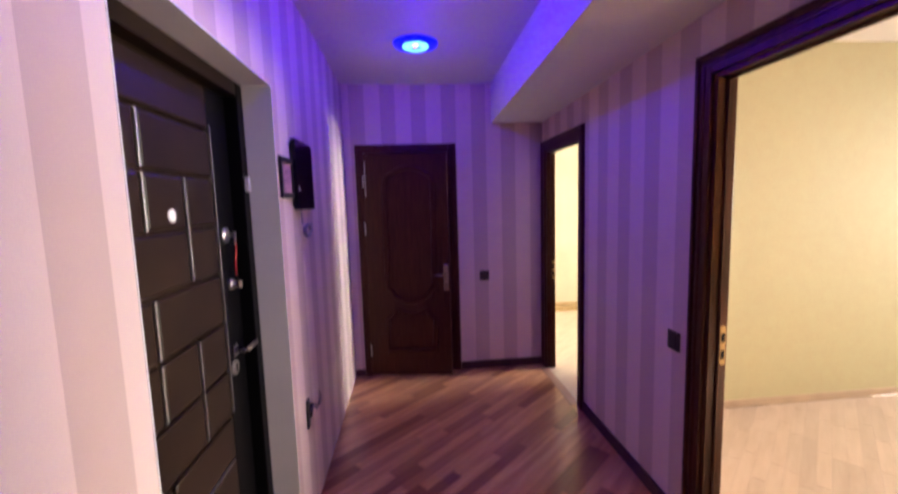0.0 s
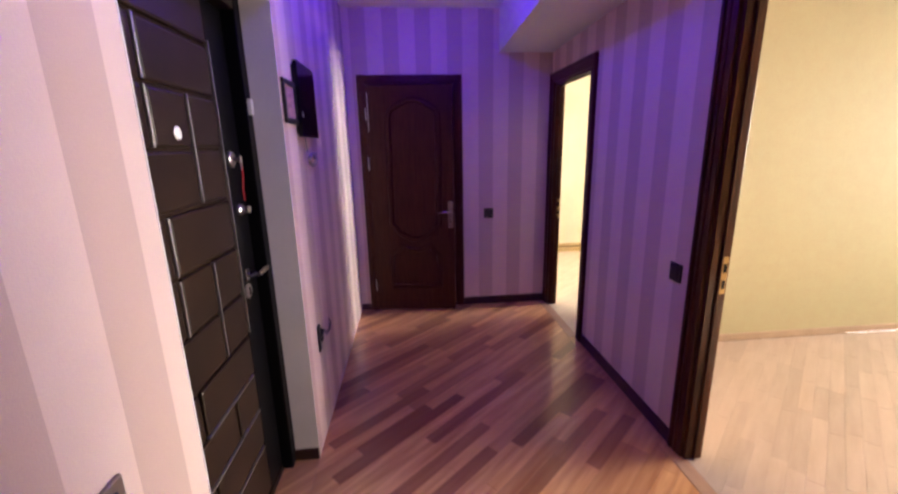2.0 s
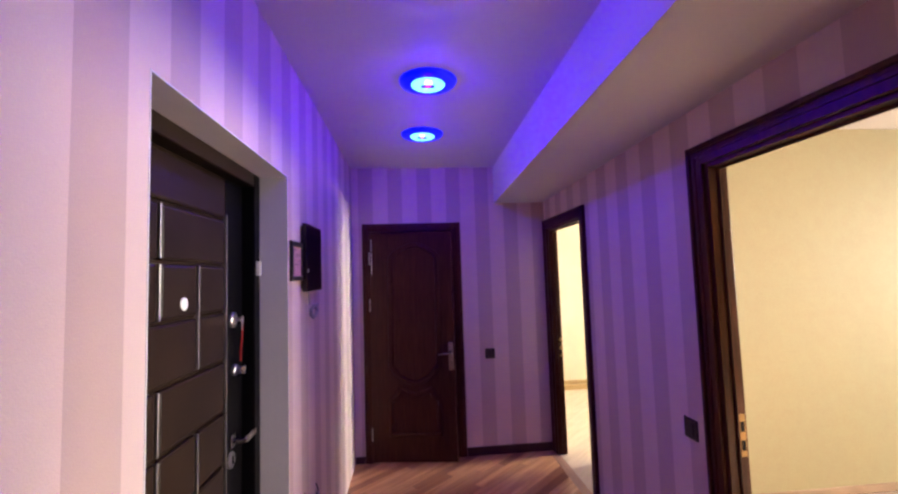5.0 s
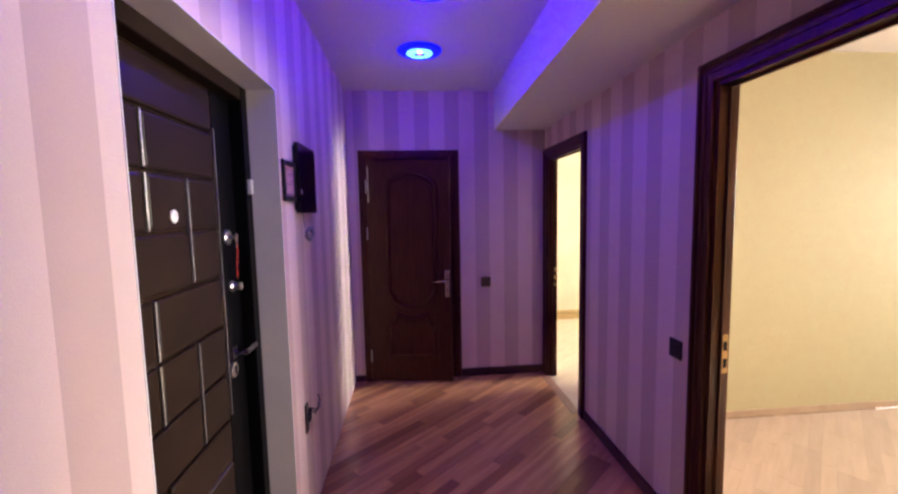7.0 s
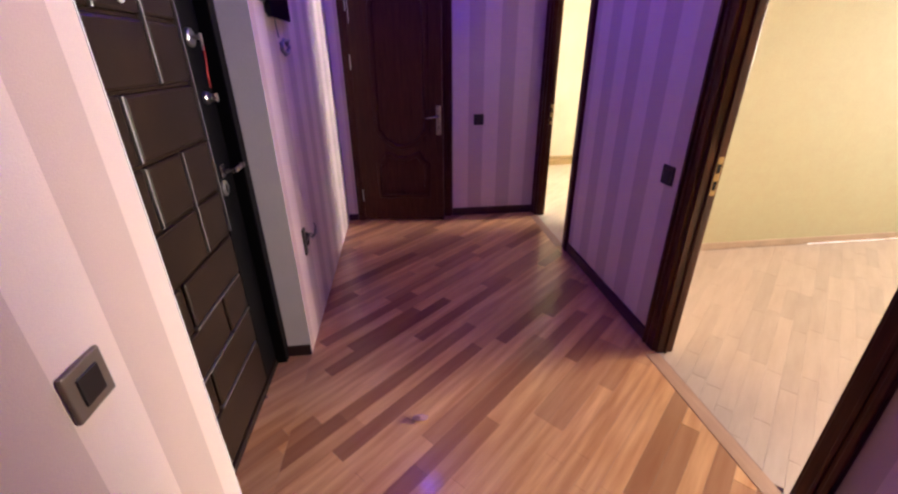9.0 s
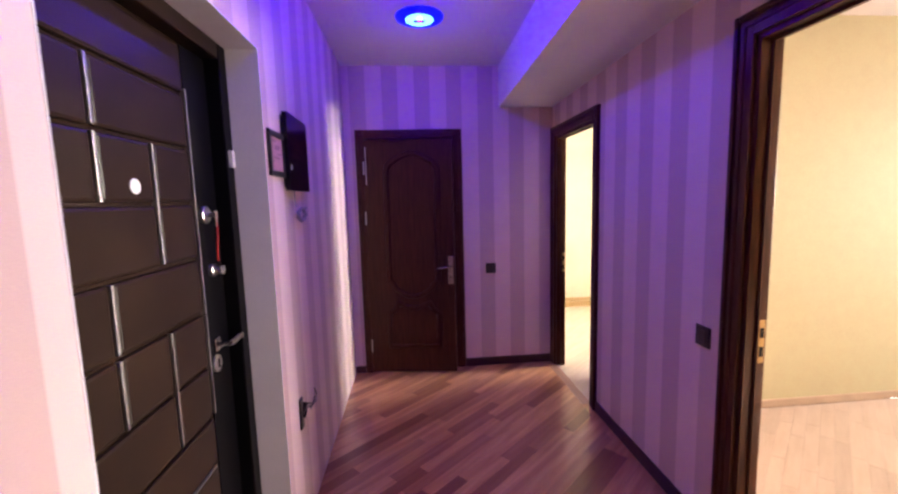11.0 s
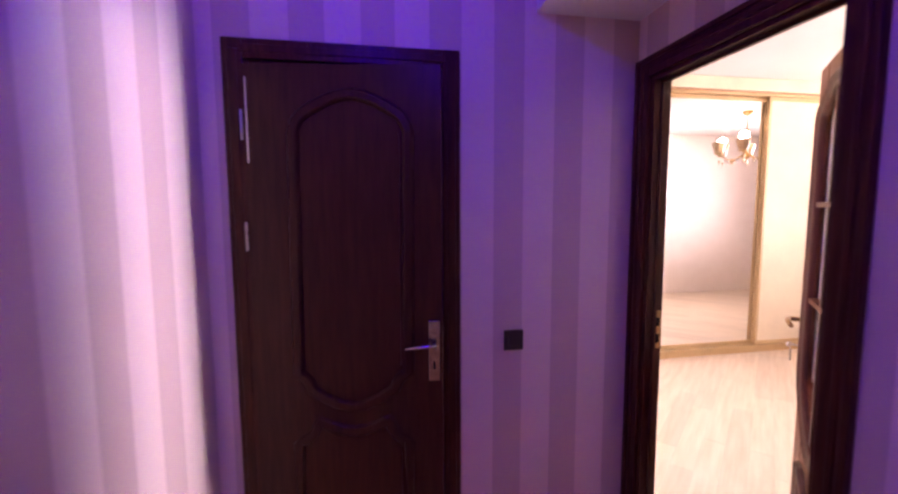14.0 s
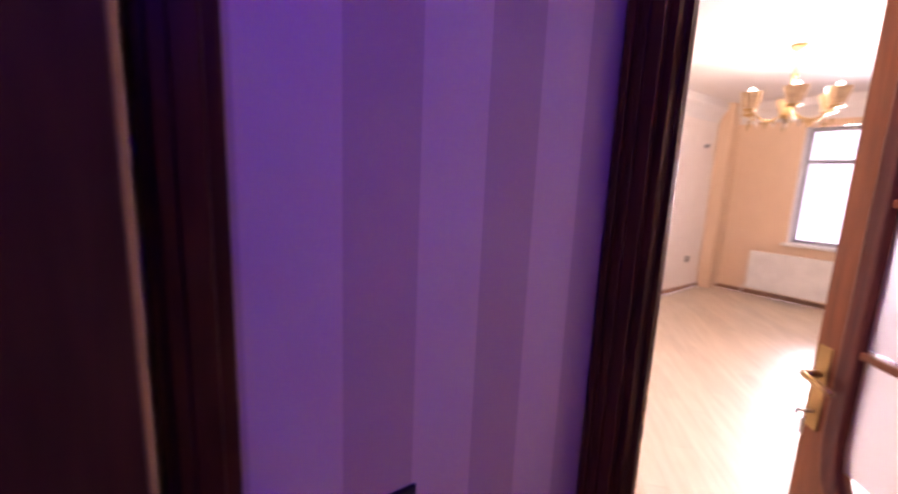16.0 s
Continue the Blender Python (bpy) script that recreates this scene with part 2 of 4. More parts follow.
def special(name, kind):
    m = bpy.data.materials.new(name)
    m.use_nodes = True
    p = m.node_tree.nodes["Principled BSDF"]
    if kind == "mirror":
        p.inputs["Base Color"].default_value, p.inputs["Metallic"].default_value, p.inputs["Roughness"].default_value = (0.90, 0.90, 0.88, 1), 1, 0.015
    if kind == "glass":
        p.inputs["Transmission Weight"].default_value, p.inputs["Roughness"].default_value, p.inputs["IOR"].default_value = 1, 0.0, 1.45
    if kind == "frosted":
        p.inputs["Base Color"].default_value = (0.97, 0.94, 0.92, 1)
        p.inputs["Transmission Weight"].default_value, p.inputs["Roughness"].default_value, p.inputs["IOR"].default_value = 0.60, 0.5, 1.2
        tex, relief = m.node_tree.nodes.new("ShaderNodeTexNoise"), m.node_tree.nodes.new("ShaderNodeBump")
        tex.inputs["Scale"].default_value, tex.inputs["Detail"].default_value = 170, 2
        relief.inputs["Strength"].default_value, relief.inputs["Distance"].default_value = 0.2, 0.002
        where = m.node_tree.nodes.new("ShaderNodeNewGeometry")
        m.node_tree.links.new(where.outputs["Position"], tex.inputs["Vector"])
        m.node_tree.links.new(tex.outputs["Fac"], relief.inputs["Height"])
        m.node_tree.links.new(relief.outputs[0], p.inputs["Normal"])
    if kind == "outside":
        p.inputs["Base Color"].default_value = (0.9, 0.9, 0.9, 1)
        p.inputs["Emission Color"].default_value, p.inputs["Emission Strength"].default_value = (1.0, 0.98, 0.95, 1), 4.0
    return m


M_MIRROR, M_GLASS, M_FROST, M_OUT = special("mirror_glass", "mirror"), special("clear_glass", "glass"), special("frosted_glass", "frosted"), special("bright_outdoors", "outside")


# ---- mesh helpers ----
def box(bm, x0, x1, y0, y1, z0, z1, bevel=0.0):
    r = bmesh.ops.create_cube(bm, size=1.0)
    for v in r["verts"]:
        v.co = Vector(((x0 + x1) / 2 + v.co.x * (x1 - x0), (y0 + y1) / 2 + v.co.y * (y1 - y0), (z0 + z1) / 2 + v.co.z * (z1 - z0)))
    if bevel:
        edges = {e for v in r["verts"] for e in v.link_edges}
        bmesh.ops.bevel(bm, geom=list(edges), offset=bevel, segments=2, affect="EDGES", profile=0.5)
    return bm


def cyl(bm, p, q, r0, r1=None, seg=16):
    p, q = Vector(p), Vector(q)
    m = Matrix.Translation((p + q) / 2) @ (q - p).to_track_quat("Z", "Y").to_matrix().to_4x4()
    bmesh.ops.create_cone(bm, cap_ends=True, segments=seg, radius1=r0, radius2=r0 if r1 is None else r1, depth=(q - p).length, matrix=m)
    return bm


def lathe(bm, centre, profile, axis="Z", seg=24):
    """Turns a profile of (radius, height) about an axis through centre."""
    turn = {"Z": Matrix.Identity(3), "Y": Matrix(((1, 0, 0), (0, 0, 1), (0, 1, 0))), "X": Matrix(((0, 0, 1), (0, 1, 0), (1, 0, 0)))}[axis]
    rings = []
    for r, h in profile:
        rings.append([bm.verts.new(Vector(centre) + turn @ Vector((r * math.cos(a * math.tau / seg), r * math.sin(a * math.tau / seg), h))) for a in range(seg)])
    for a, b in zip(rings, rings[1:]):
        for i in range(seg):
            bm.faces.new((a[i], a[(i + 1) % seg], b[(i + 1) % seg], b[i]))
    bm.faces.new(rings[0][::-1]), bm.faces.new(rings[-1])
    bmesh.ops.recalc_face_normals(bm, faces=bm.faces)
    return bm


def finish(name, bm, mat, smooth=False):
    me = bpy.data.meshes.new(name)
    bm.to_mesh(me)
    bm.free()
    me.materials.append(mat)
    if smooth:
        me.shade_smooth()
    return me


def part(name, bm, mat, parent, label="", smooth=False):
    ob = new(name, finish(name, bm, mat, smooth))
    ob.parent = parent
    ob.matrix_parent_inverse = world_of(parent).inverted()
    return tagged(ob, label)


def world_of(ob):
    m = ob.matrix_parent_inverse @ ob.matrix_basis if ob.parent else ob.matrix_basis
    return world_of(ob.parent) @ m if ob.parent else m


def thing(name, loc, label, category, group="", kind="", turn=0.0):
    ob = new(name)
    ob.empty_display_size = 0.1
    ob.matrix_basis = pose(*loc, 0, 0, turn)
    return tagged(ob, label, category, group, kind)


def solid(name, bm, mat, label="", category="", kind="structure"):
    return tagged(new(name, finish(name, bm, mat)), label, category, kind=kind)


def B():
    return bmesh.new()


def wall_along_y(name, x0, x1, y0, y1, z1, holes, mat, label):
    """A wall with real openings (ya, yb, za, zb)."""
    bm, y = B(), y0
    for ya, yb, za, zb in sorted(holes):
        box(bm, x0, x1, y, ya, 0, z1)
        if za > 0:
            box(bm, x0, x1, ya, yb, 0, za)
        if zb < z1:
            box(bm, x0, x1, ya, yb, zb, z1)
        y = yb
    box(bm, x0, x1, y, y1, 0, z1)
    return solid(name, bm, mat, label, "wall")


def wall_along_x(name, x0, x1, y0, y1, z1, holes, mat, label):
    bm, x = B(), x0
    for xa, xb, za, zb in sorted(holes):
        box(bm, x, xa, y0, y1, 0, z1)
        if za > 0:
            box(bm, xa, xb, y0, y1, 0, za)
        if zb < z1:
            box(bm, xa, xb, y0, y1, zb, z1)
        x = xb
    box(bm, x, x1, y0, y1, 0, z1)
    return solid(name, bm, mat, label, "wall")


# ---- structure ----
XL, XR, XW, YF, YB = -0.95, 0.85, 0.92, 4.0, -1.6
TOP = 2.80
wall_along_y("wall_left", -1.30, XL, YB, YF, TOP, [(1.09, 2.045, 0, 2.093)], M_PAPER_LEFT, "striped wallpapered hall wall with the recessed entrance door")
wall_along_y("wall_right", XR, XW, YB, YF, TOP, [(1.0, 1.84, 0, 2.08), (3.15, 3.91, 0, 2.04)], M_PAPER_RIGHT, "striped wallpapered hall wall with two open doorways")
wall_along_x("wall_far", -1.30, XW, YF, YF + 0.14, TOP, [(-0.79, -0.03, 0, 2.05)], M_PAPER_FAR, "striped wallpapered end wall with a dark door")
wall_along_x("wall_back", -1.30, XW, YB - 0.14, YB, TOP, [], M_PAPER_FAR, "plain striped wall that closes the hall")
solid("ceiling_hall", box(B(), XL, XR, YB, YF, CEIL, TOP), M_CEIL, "smooth white painted hall ceiling", "ceiling")
bm = B()
ends = [[bm.verts.new((x, y, z)) for x, z in ((xe, ze), (XR, ze), (XR, CEIL), (xe, CEIL))] for y, xe, ze in ((YB, 0.245, 2.40), (YF, 0.372, 2.297))]
for i in range(4):
    bm.faces.new((ends[0][i], ends[0][(i + 1) % 4], ends[1][(i + 1) % 4], ends[1][i]))
bm.faces.new(ends[0]), bm.faces.new(ends[1])
bmesh.ops.recalc_face_normals(bm, faces=bm.faces)
solid("soffit", bm, M_CEIL, "boxed white soffit along the hall wall", "soffit")
bm = box(B(), -1.30, XW, YB, YF + 1.2, -0.12, -0.012)
solid("floor_base", bm, M_JOINT, "dark subfloor under the hall boards", "floor")

# cream room behind the near doorway
wall_along_x("wall_cream", XW, 6.60, 2.96, 3.06, TOP, [], M_CREAM, "cream textured wall of the side room")
wall_along_x("wall_cream_back", XW, 6.60, -1.34, -1.20, TOP, [], M_CREAM, "cream wall that closes the side room")
# unseen opening, added as the place for the side room's lamps
wall_along_y("wall_cream_window", 6.60, 6.80, -1.34, 2.96, TOP, [(0.1, 2.85, 0.6, 2.4)], M_CREAM, "cream wall with an unseen window opening added to hold the side room's lamps")
solid("ceiling_cream_room", box(B(), XW, 6.60, -1.20, 2.96, 2.635, TOP), M_CEIL, "white ceiling of the side room", "ceiling")
solid("baseboard_cream", box(B(), XW, 6.60, 2.945, 2.96, 0, 0.055, 0.004), M_SKIRT, "narrow beige skirting along the cream wall", "baseboard")

# bedroom behind the far doorway
BX, BY = 7.05, 6.20
wall_along_x("wall_bedroom_north", XW, BX, BY, BY + 0.14, TOP, [], M_BEDWALL, "pale wallpapered bedroom wall")
wall_along_x("wall_bedroom_south", 6.60, BX + 0.3, 2.96, 3.06, TOP, [], M_BEDWALL, "pale bedroom wall that closes the room")
wall_along_y("wall_bedroom_window", BX, BX + 0.30, 3.06, BY + 0.14, TOP, [(3.5, 5.25, 0.80, 2.36)], M_PEACH, "peach bedroom wall with the window")
wall_along_y("wall_bedroom_west", 0.85, XW, YF + 0.14, BY + 0.14, TOP, [], M_BEDWALL, "pale bedroom wall that closes the room")
solid("trim_bedroom_lining", box(B(), XW + 0.016, 6.60, 3.0605, 3.066, 0, 2.72), M_BEDWALL, "pale wallpaper on the bedroom side of the partition", "wall lining")
solid("bedroom_column", box(B(), 6.76, BX, 6.03, BY, 0, TOP, 0.01), M_PEACH, "peach column in the bedroom's corner", "column")
solid("ceiling_bedroom", box(B(), XW, BX, 3.06, BY, 2.72, TOP), M_CEIL, "white bedroom ceiling", "ceiling")

# cornice and skirting of the bedroom
def cornice_profile(bm, a, b, inward):
    """A coved strip from a to b along a wall, stepping out by inward."""
    a, b, n = Vector(a), Vector(b), Vector(inward)
    prof = [(0.0, 2.44), (0.012, 2.44), (0.016, 2.47), (0.03, 2.52), (0.055, 2.57), (0.09, 2.61), (0.10, 2.63), (0.10, 2.72), (0.0, 2.72)]
    rows = [[bm.verts.new((p.x + n.x * d, p.y + n.y * d, z)) for d, z in prof] for p in (a, b)]
    for i in range(len(prof)):
        j = (i + 1) % len(prof)
        bm.faces.new((rows[0][i], rows[0][j], rows[1][j], rows[1][i]))
    bm.faces.new(rows[0][::-1]), bm.faces.new(rows[1])
    bmesh.ops.recalc_face_normals(bm, faces=bm.faces)
    return bm


solid("trim_cornice_north", cornice_profile(B(), (4.19, BY - 0.001, 0), (6.76, BY - 0.001, 0), (0, -1, 0)), M_CEIL, "white coved cornice under the bedroom ceiling", "cornice")
solid("trim_cornice_window", cornice_profile(B(), (BX - 0.001, 3.06, 0), (BX - 0.001, 6.03, 0), (-1, 0, 0)), M_CEIL, "white coved cornice above the bedroom window", "cornice")
solid("baseboard_bedroom_north", box(B(), 4.19, 6.76, BY - 0.016, BY, 0, 0.06, 0.004), M_SKIRT_BED, "narrow brown skirting along the bedroom wall", "baseboard")
solid("baseboard_bedroom_window", box(B(), BX - 0.016, BX, 3.06, 6.03, 0, 0.06, 0.004), M_SKIRT_BED, "narrow brown skirting below the bedroom window", "baseboard")
for nm, args in (("baseboard_far", (0.042, XR - 0.012, YF - 0.014, YF, 0, 0.075, 0.004)), ("baseboard_far_corner", (XL, -0.862, YF - 0.014, YF, 0, 0.06, 0.004)),
                 ("baseboard_right", (XR - 0.014, XR, 1.927, 3.068, 0, 0.075, 0.004)), ("baseboard_right_near", (XR - 0.014, XR, YB, 0.913, 0, 0.075, 0.004)),
                 ("baseboard_reveal", (-1.07, XL, 2.031, 2.045, 0, 0.06, 0.004))):
    solid(nm, box(B(), *args), M_DARK_BASE, "dark brown wooden baseboard", "baseboard")

# closet behind the far door
wall_along_x("wall_closet_back", -1.44, 0.85, 5.30, 5.44, TOP, [], M_REVEAL, "plain wall that closes the room behind the end door")
wall_along_y("wall_closet_left", -1.44, -1.30, YF, 5.30, TOP, [], M_REVEAL, "plain wall that closes the room behind the end door")
solid("ceiling_closet", box(B(), -1.30, 0.85, YF + 0.14, 5.30, CEIL, TOP), M_CEIL, "plain ceiling behind the end door", "ceiling")
solid("floor_closet", box(B(), -1.30, 0.85, YF + 0.10, 5.30, -0.1, -0.002), M_JOINT, "plain floor behind the end door", "floor")
# entry landing behind the entrance door
wall_along_y("wall_landing", -1.60, -1.45, 0.6, 2.6, TOP, [], M_REVEAL, "plain wall behind the entrance door")


# ---- doors ----
def casing(name, x, y0, y1, z1, w, label, wall_to):
    """Dark frame of a doorway in the hall's right wall: jamb lining, stop and a profiled architrave, each stick a part."""
    d = thing(name, (x, (y0 + y1) / 2, 0), label, "door frame", kind="structure")
    for nm, ya, yb in (("architrave_near", y0 - w, y0 + 0.004), ("architrave_far", y1 - 0.004, y1 + w)):
        bm = B()
        box(bm, x - 0.016, x + 0.002, ya, yb, 0, z1 + w, 0.004)
        out = ya if nm.endswith("near") else yb - 0.022
        box(bm, x - 0.025, x - 0.012, out, out + 0.022, 0, z1 + w, 0.005)
        mid = (ya + yb) / 2
        box(bm, x - 0.021, x - 0.012, mid - 0.010, mid + 0.008, 0, z1 + w * 0.5, 0.004)
        part(nm, bm, M_DARK, d)
    bm = B()
    box(bm, x - 0.0165, x + 0.001, y0 + 0.004, y1 - 0.004, z1 - 0.004, z1 + w - 0.001, 0.004)
    box(bm, x - 0.0255, x - 0.012, y0 - w + 0.022, y1 + w - 0.022, z1 + w - 0.023, z1 + w - 0.001, 0.005)
    box(bm, x - 0.021, x - 0.012, y0 - w * 0.5, y1 + w * 0.5, z1 + w * 0.5 - 0.012, z1 + w * 0.5 + 0.006, 0.004)
    part("architrave_head", bm, M_DARK, d)
    for nm, ya, yb in (("jamb_near", y0 - 0.001, y0 + 0.022), ("jamb_far", y1 - 0.022, y1 + 0.001)):
        bm = box(B(), x + 0.001, wall_to, ya, yb, 0, z1, 0.002)
        inner = y0 + 0.022 if nm.endswith("near") else y1 - 0.034
        box(bm, x + 0.045, wall_to - 0.045, inner, inner + 0.012, 0, z1 - 0.02, 0.002)
        part(nm, bm, M_DARK, d)
    bm = box(B(), x + 0.001, wall_to, y0 + 0.022, y1 - 0.022, z1 - 0.022, z1 + 0.001, 0.002)
    box(bm, x + 0.045, wall_to - 0.045, y0 + 0.034, y1 - 0.034, z1 - 0.034, z1 - 0.022, 0.002)
    part("jamb_head", bm, M_DARK, d)
    # strike plate on the far jamb with two dark mortices
    plate = part("strike_plate", box(B(), wall_to - 0.036, wall_to - 0.008, y1 - 0.0255, y1 - 0.0215, 0.86, 1.03, 0.001), M_BRASS, d, "worn brass strike plate")
    for za, zb in ((0.885, 0.925), (0.96, 1.0)):
        part("mortice", box(B(), wall_to - 0.030, wall_to - 0.014, y1 - 0.0275, y1 - 0.025, za, zb), M_BLACK, plate)
    return d


door_4 = casing("door_4", XR, 1.0, 1.84, 2.08, 0.083, "dark wooden frame of the open side room doorway", XW + 0.018)
door_3 = casing("door_3", XR, 3.15, 3.91, 2.036, 0.079, "dark wooden frame of the open bedroom doorway", XW + 0.012)


def ribbon(bm, points, width, depth, flat):
    """A half-round moulding laid along points (s, z); flat maps (s, z, out) to the world."""
    n = len(points)
    rings = []
    for i in range(n):
        a, b = Vector(points[max(i - 1, 0)]), Vector(points[min(i + 1, n - 1)])
        if points[0] == points[-1] and i in (0, n - 1):
            a, b = Vector(points[-2]), Vector(points[1])
        t = (b - a).normalized()
        u = Vector((-t.y, t.x))
        ring = []
        for k, h in ((-1, 0), (-0.8, 0.7), (-0.35, 1.0), (0.1, 0.6), (0.35, 0.75), (0.8, 0.5), (1, 0)):
            q = Vector(points[i]) + u * (k * width / 2)
            ring.append(bm.verts.new(flat(q.x, q.y, depth * h)))
        rings.append(ring)
    for a, b in zip(rings, rings[1:]):
        for i in range(len(a) - 1):
            bm.faces.new((a[i], a[i + 1], b[i + 1], b[i]))
    bmesh.ops.recalc_face_normals(bm, faces=bm.faces)
    return bm


def arc(p, q, bulge, n=10):
    """Points from p to q on a curve that bulges to the left of the way by bulge metres."""
    p, q = Vector(p), Vector(q)
    u = Vector((-(q - p).y, (q - p).x)).normalized()
    return [tuple(p + (q - p) * (i / n) + u * (bulge * math.sin(math.pi * i / n))) for i in range(n + 1)]


def slab(bm, outline, out0, out1, flat):
    lo, hi = [bm.verts.new(flat(s, z, out0)) for s, z in outline], [bm.verts.new(flat(s, z, out1)) for s, z in outline]
    n = len(outline)
    for i in range(n):
        bm.faces.new((lo[i], lo[(i + 1) % n], hi[(i + 1) % n], hi[i]))
    bm.faces.new(lo[::-1]), bm.faces.new(hi)
    bmesh.ops.recalc_face_normals(bm, faces=bm.faces)
    return bm


def plane_map(origin, direction, outward):
    o, d, w = Vector(origin), Vector(direction).normalized(), Vector(outward).normalized()
    return lambda s, z, out: o + d * s + Vector((0, 0, z)) + w * out


def fbox(bm, flat, s0, s1, z0, z1, o0, o1, bevel=0.0):
    """A box in a door's own coordinates."""
    r = bmesh.ops.create_cube(bm, size=1.0)
    for v in r["verts"]:
        v.co = flat((s0 + s1) / 2 + v.co.x * (s1 - s0), (z0 + z1) / 2 + v.co.z * (z1 - z0), (o0 + o1) / 2 + v.co.y * (o1 - o0))
    bmesh.ops.recalc_face_normals(bm, faces=bm.faces)
    if bevel:
        bmesh.ops.bevel(bm, geom=list({e for v in r["verts"] for e in v.link_edges}), offset=bevel, segments=2, affect="EDGES", profile=0.5)
    bmesh.ops.recalc_face_normals(bm, faces=bm.faces)
    return bm


def sweep(bm, points, radius, seg=8):
    """One continuous bent tube along points."""
    pts = [Vector(p) for p in points]
    rings = []
    for i, p in enumerate(pts):
        t = (pts[min(i + 1, len(pts) - 1)] - pts[max(i - 1, 0)]).normalized()
        u = t.orthogonal().normalized() if not rings else (last - t * last.dot(t)).normalized()
        last = u
        w = t.cross(u)
        rings.append([bm.verts.new(p + (u * math.cos(a * math.tau / seg) + w * math.sin(a * math.tau / seg)) * radius) for a in range(seg)])
    for a, b in zip(rings, rings[1:]):
        for i in range(seg):
            bm.faces.new((a[i], a[(i + 1) % seg], b[(i + 1) % seg], b[i]))
    bm.faces.new(rings[0][::-1]), bm.faces.new(rings[-1])
    bmesh.ops.recalc_face_normals(bm, faces=bm.faces)
    return bm


def far_door():
    d = thing("door_2", (-0.41, YF, 0), "dark panelled wooden door, slightly ajar, with a nickel handle", "door", kind="structure")
    for nm, xa, xb in (("architrave_left", -0.860, -0.786), ("architrave_right", -0.034, 0.040)):
        bm = box(B(), xa, xb, YF - 0.018, YF + 0.001, 0, 2.12, 0.005)
        box(bm, xa + 0.02, xb - 0.02, YF - 0.023, YF - 0.014, 0, 2.08, 0.004)
        part(nm, bm, M_DARK, d)
    bm = box(B(), -0.786, -0.034, YF - 0.0185, YF + 0.001, 2.046, 2.119, 0.005)
    box(bm, -0.80, -0.02, YF - 0.023, YF - 0.014, 2.068, 2.098, 0.004)
    part("architrave_head", bm, M_DARK, d)
    for nm, xa, xb in (("jamb_left", -0.792, -0.772), ("jamb_right", -0.048, -0.028)):
        part(nm, box(B(), xa, xb, YF + 0.001, YF + 0.139, 0, 2.046, 0.002), M_DARK, d)
    part("jamb_head", box(B(), -0.772, -0.048, YF + 0.001, YF + 0.139, 2.028, 2.048, 0.002), M_DARK, d)
    a = radians(8.2)
    flat = plane_map((-0.795, YF - 0.022, 0), (math.cos(a), -math.sin(a), 0), (-math.sin(a), -math.cos(a), 0))
    leaf = part("leaf", fbox(B(), flat, 0.004, 0.746, 0.012, 2.024, -0.040, 0.0, 0.002), M_LEAF, d)
    part("leaf_edge", fbox(B(), flat, 0.7462, 0.7475, 0.014, 2.022, -0.036, -0.004), M_RAWWOOD, leaf, "unstained pale wooden edge of the door leaf")
    up = [(0.175, 0.83)] + [(0.180, 1.30), (0.185, 1.77)] + arc((0.185, 1.77), (0.245, 1.855), 0.014, 5)[1:] + arc((0.245, 1.855), (0.560, 1.855), 0.058, 14)[1:] \
        + arc((0.560, 1.855), (0.62, 1.77), 0.014, 5)[1:] + [(0.615, 1.30), (0.61, 0.83)] + arc((0.61, 0.83), (0.555, 0.765), -0.012, 5)[1:] \
        + arc((0.555, 0.765), (0.225, 0.765), 0.072, 14)[1:] + arc((0.225, 0.765), (0.175, 0.83), -0.012, 5)[1:]
    low = [(0.165, 0.245), (0.165, 0.54)] + arc((0.165, 0.54), (0.25, 0.635), -0.018, 6)[1:] + arc((0.25, 0.635), (0.53, 0.635), -0.045, 12)[1:] \
        + arc((0.53, 0.635), (0.61, 0.54), -0.018, 6)[1:] + [(0.61, 0.245), (0.165, 0.245)]
    for nm, path in (("upper_panel", up), ("lower_panel", low)):
        cs, cz = sum(p[0] for p in path) / len(path), sum(p[1] for p in path) / len(path)
        inner = [(cs + (s - cs) * 0.86, cz + (z - cz) * (0.95 if nm[0] == "u" else 0.84)) for s, z in path[:-1]]
        panel = part(nm, slab(B(), inner, 0.0, 0.006, flat), M_LEAF, leaf)
        part("moulding", ribbon(B(), path, 0.046, 0.019, flat), M_LEAF, panel, smooth=True)
    plate = part("handle_plate", fbox(B(), flat, 0.690, 0.736, 0.795, 1.042, 0.0, 0.006, 0.003), M_NICKEL, leaf, "brushed nickel handle plate")
    bm = cyl(B(), flat(0.713, 0.948, 0.004), flat(0.713, 0.948, 0.045), 0.010)
    sweep(bm, [flat(0.716, 0.948, 0.045), flat(0.69, 0.950, 0.048), flat(0.65, 0.946, 0.048), flat(0.60, 0.940, 0.044)], 0.0085)
    part("lever", bm, M_NICKEL, plate, smooth=True)
    part("keyhole", fbox(B(), flat, 0.709, 0.717, 0.845, 0.875, 0.006, 0.008), M_BLACK, plate)
    # thin chrome strip: the hinge plate, lengthened to draw the edge's highlight
    part("hinge_plate", fbox(B(), flat, 0.014, 0.020, 1.66, 1.975, 0.0, 0.0025), M_CHROME, d, "long bright strip for the hinge plate and the highlight along its edge")
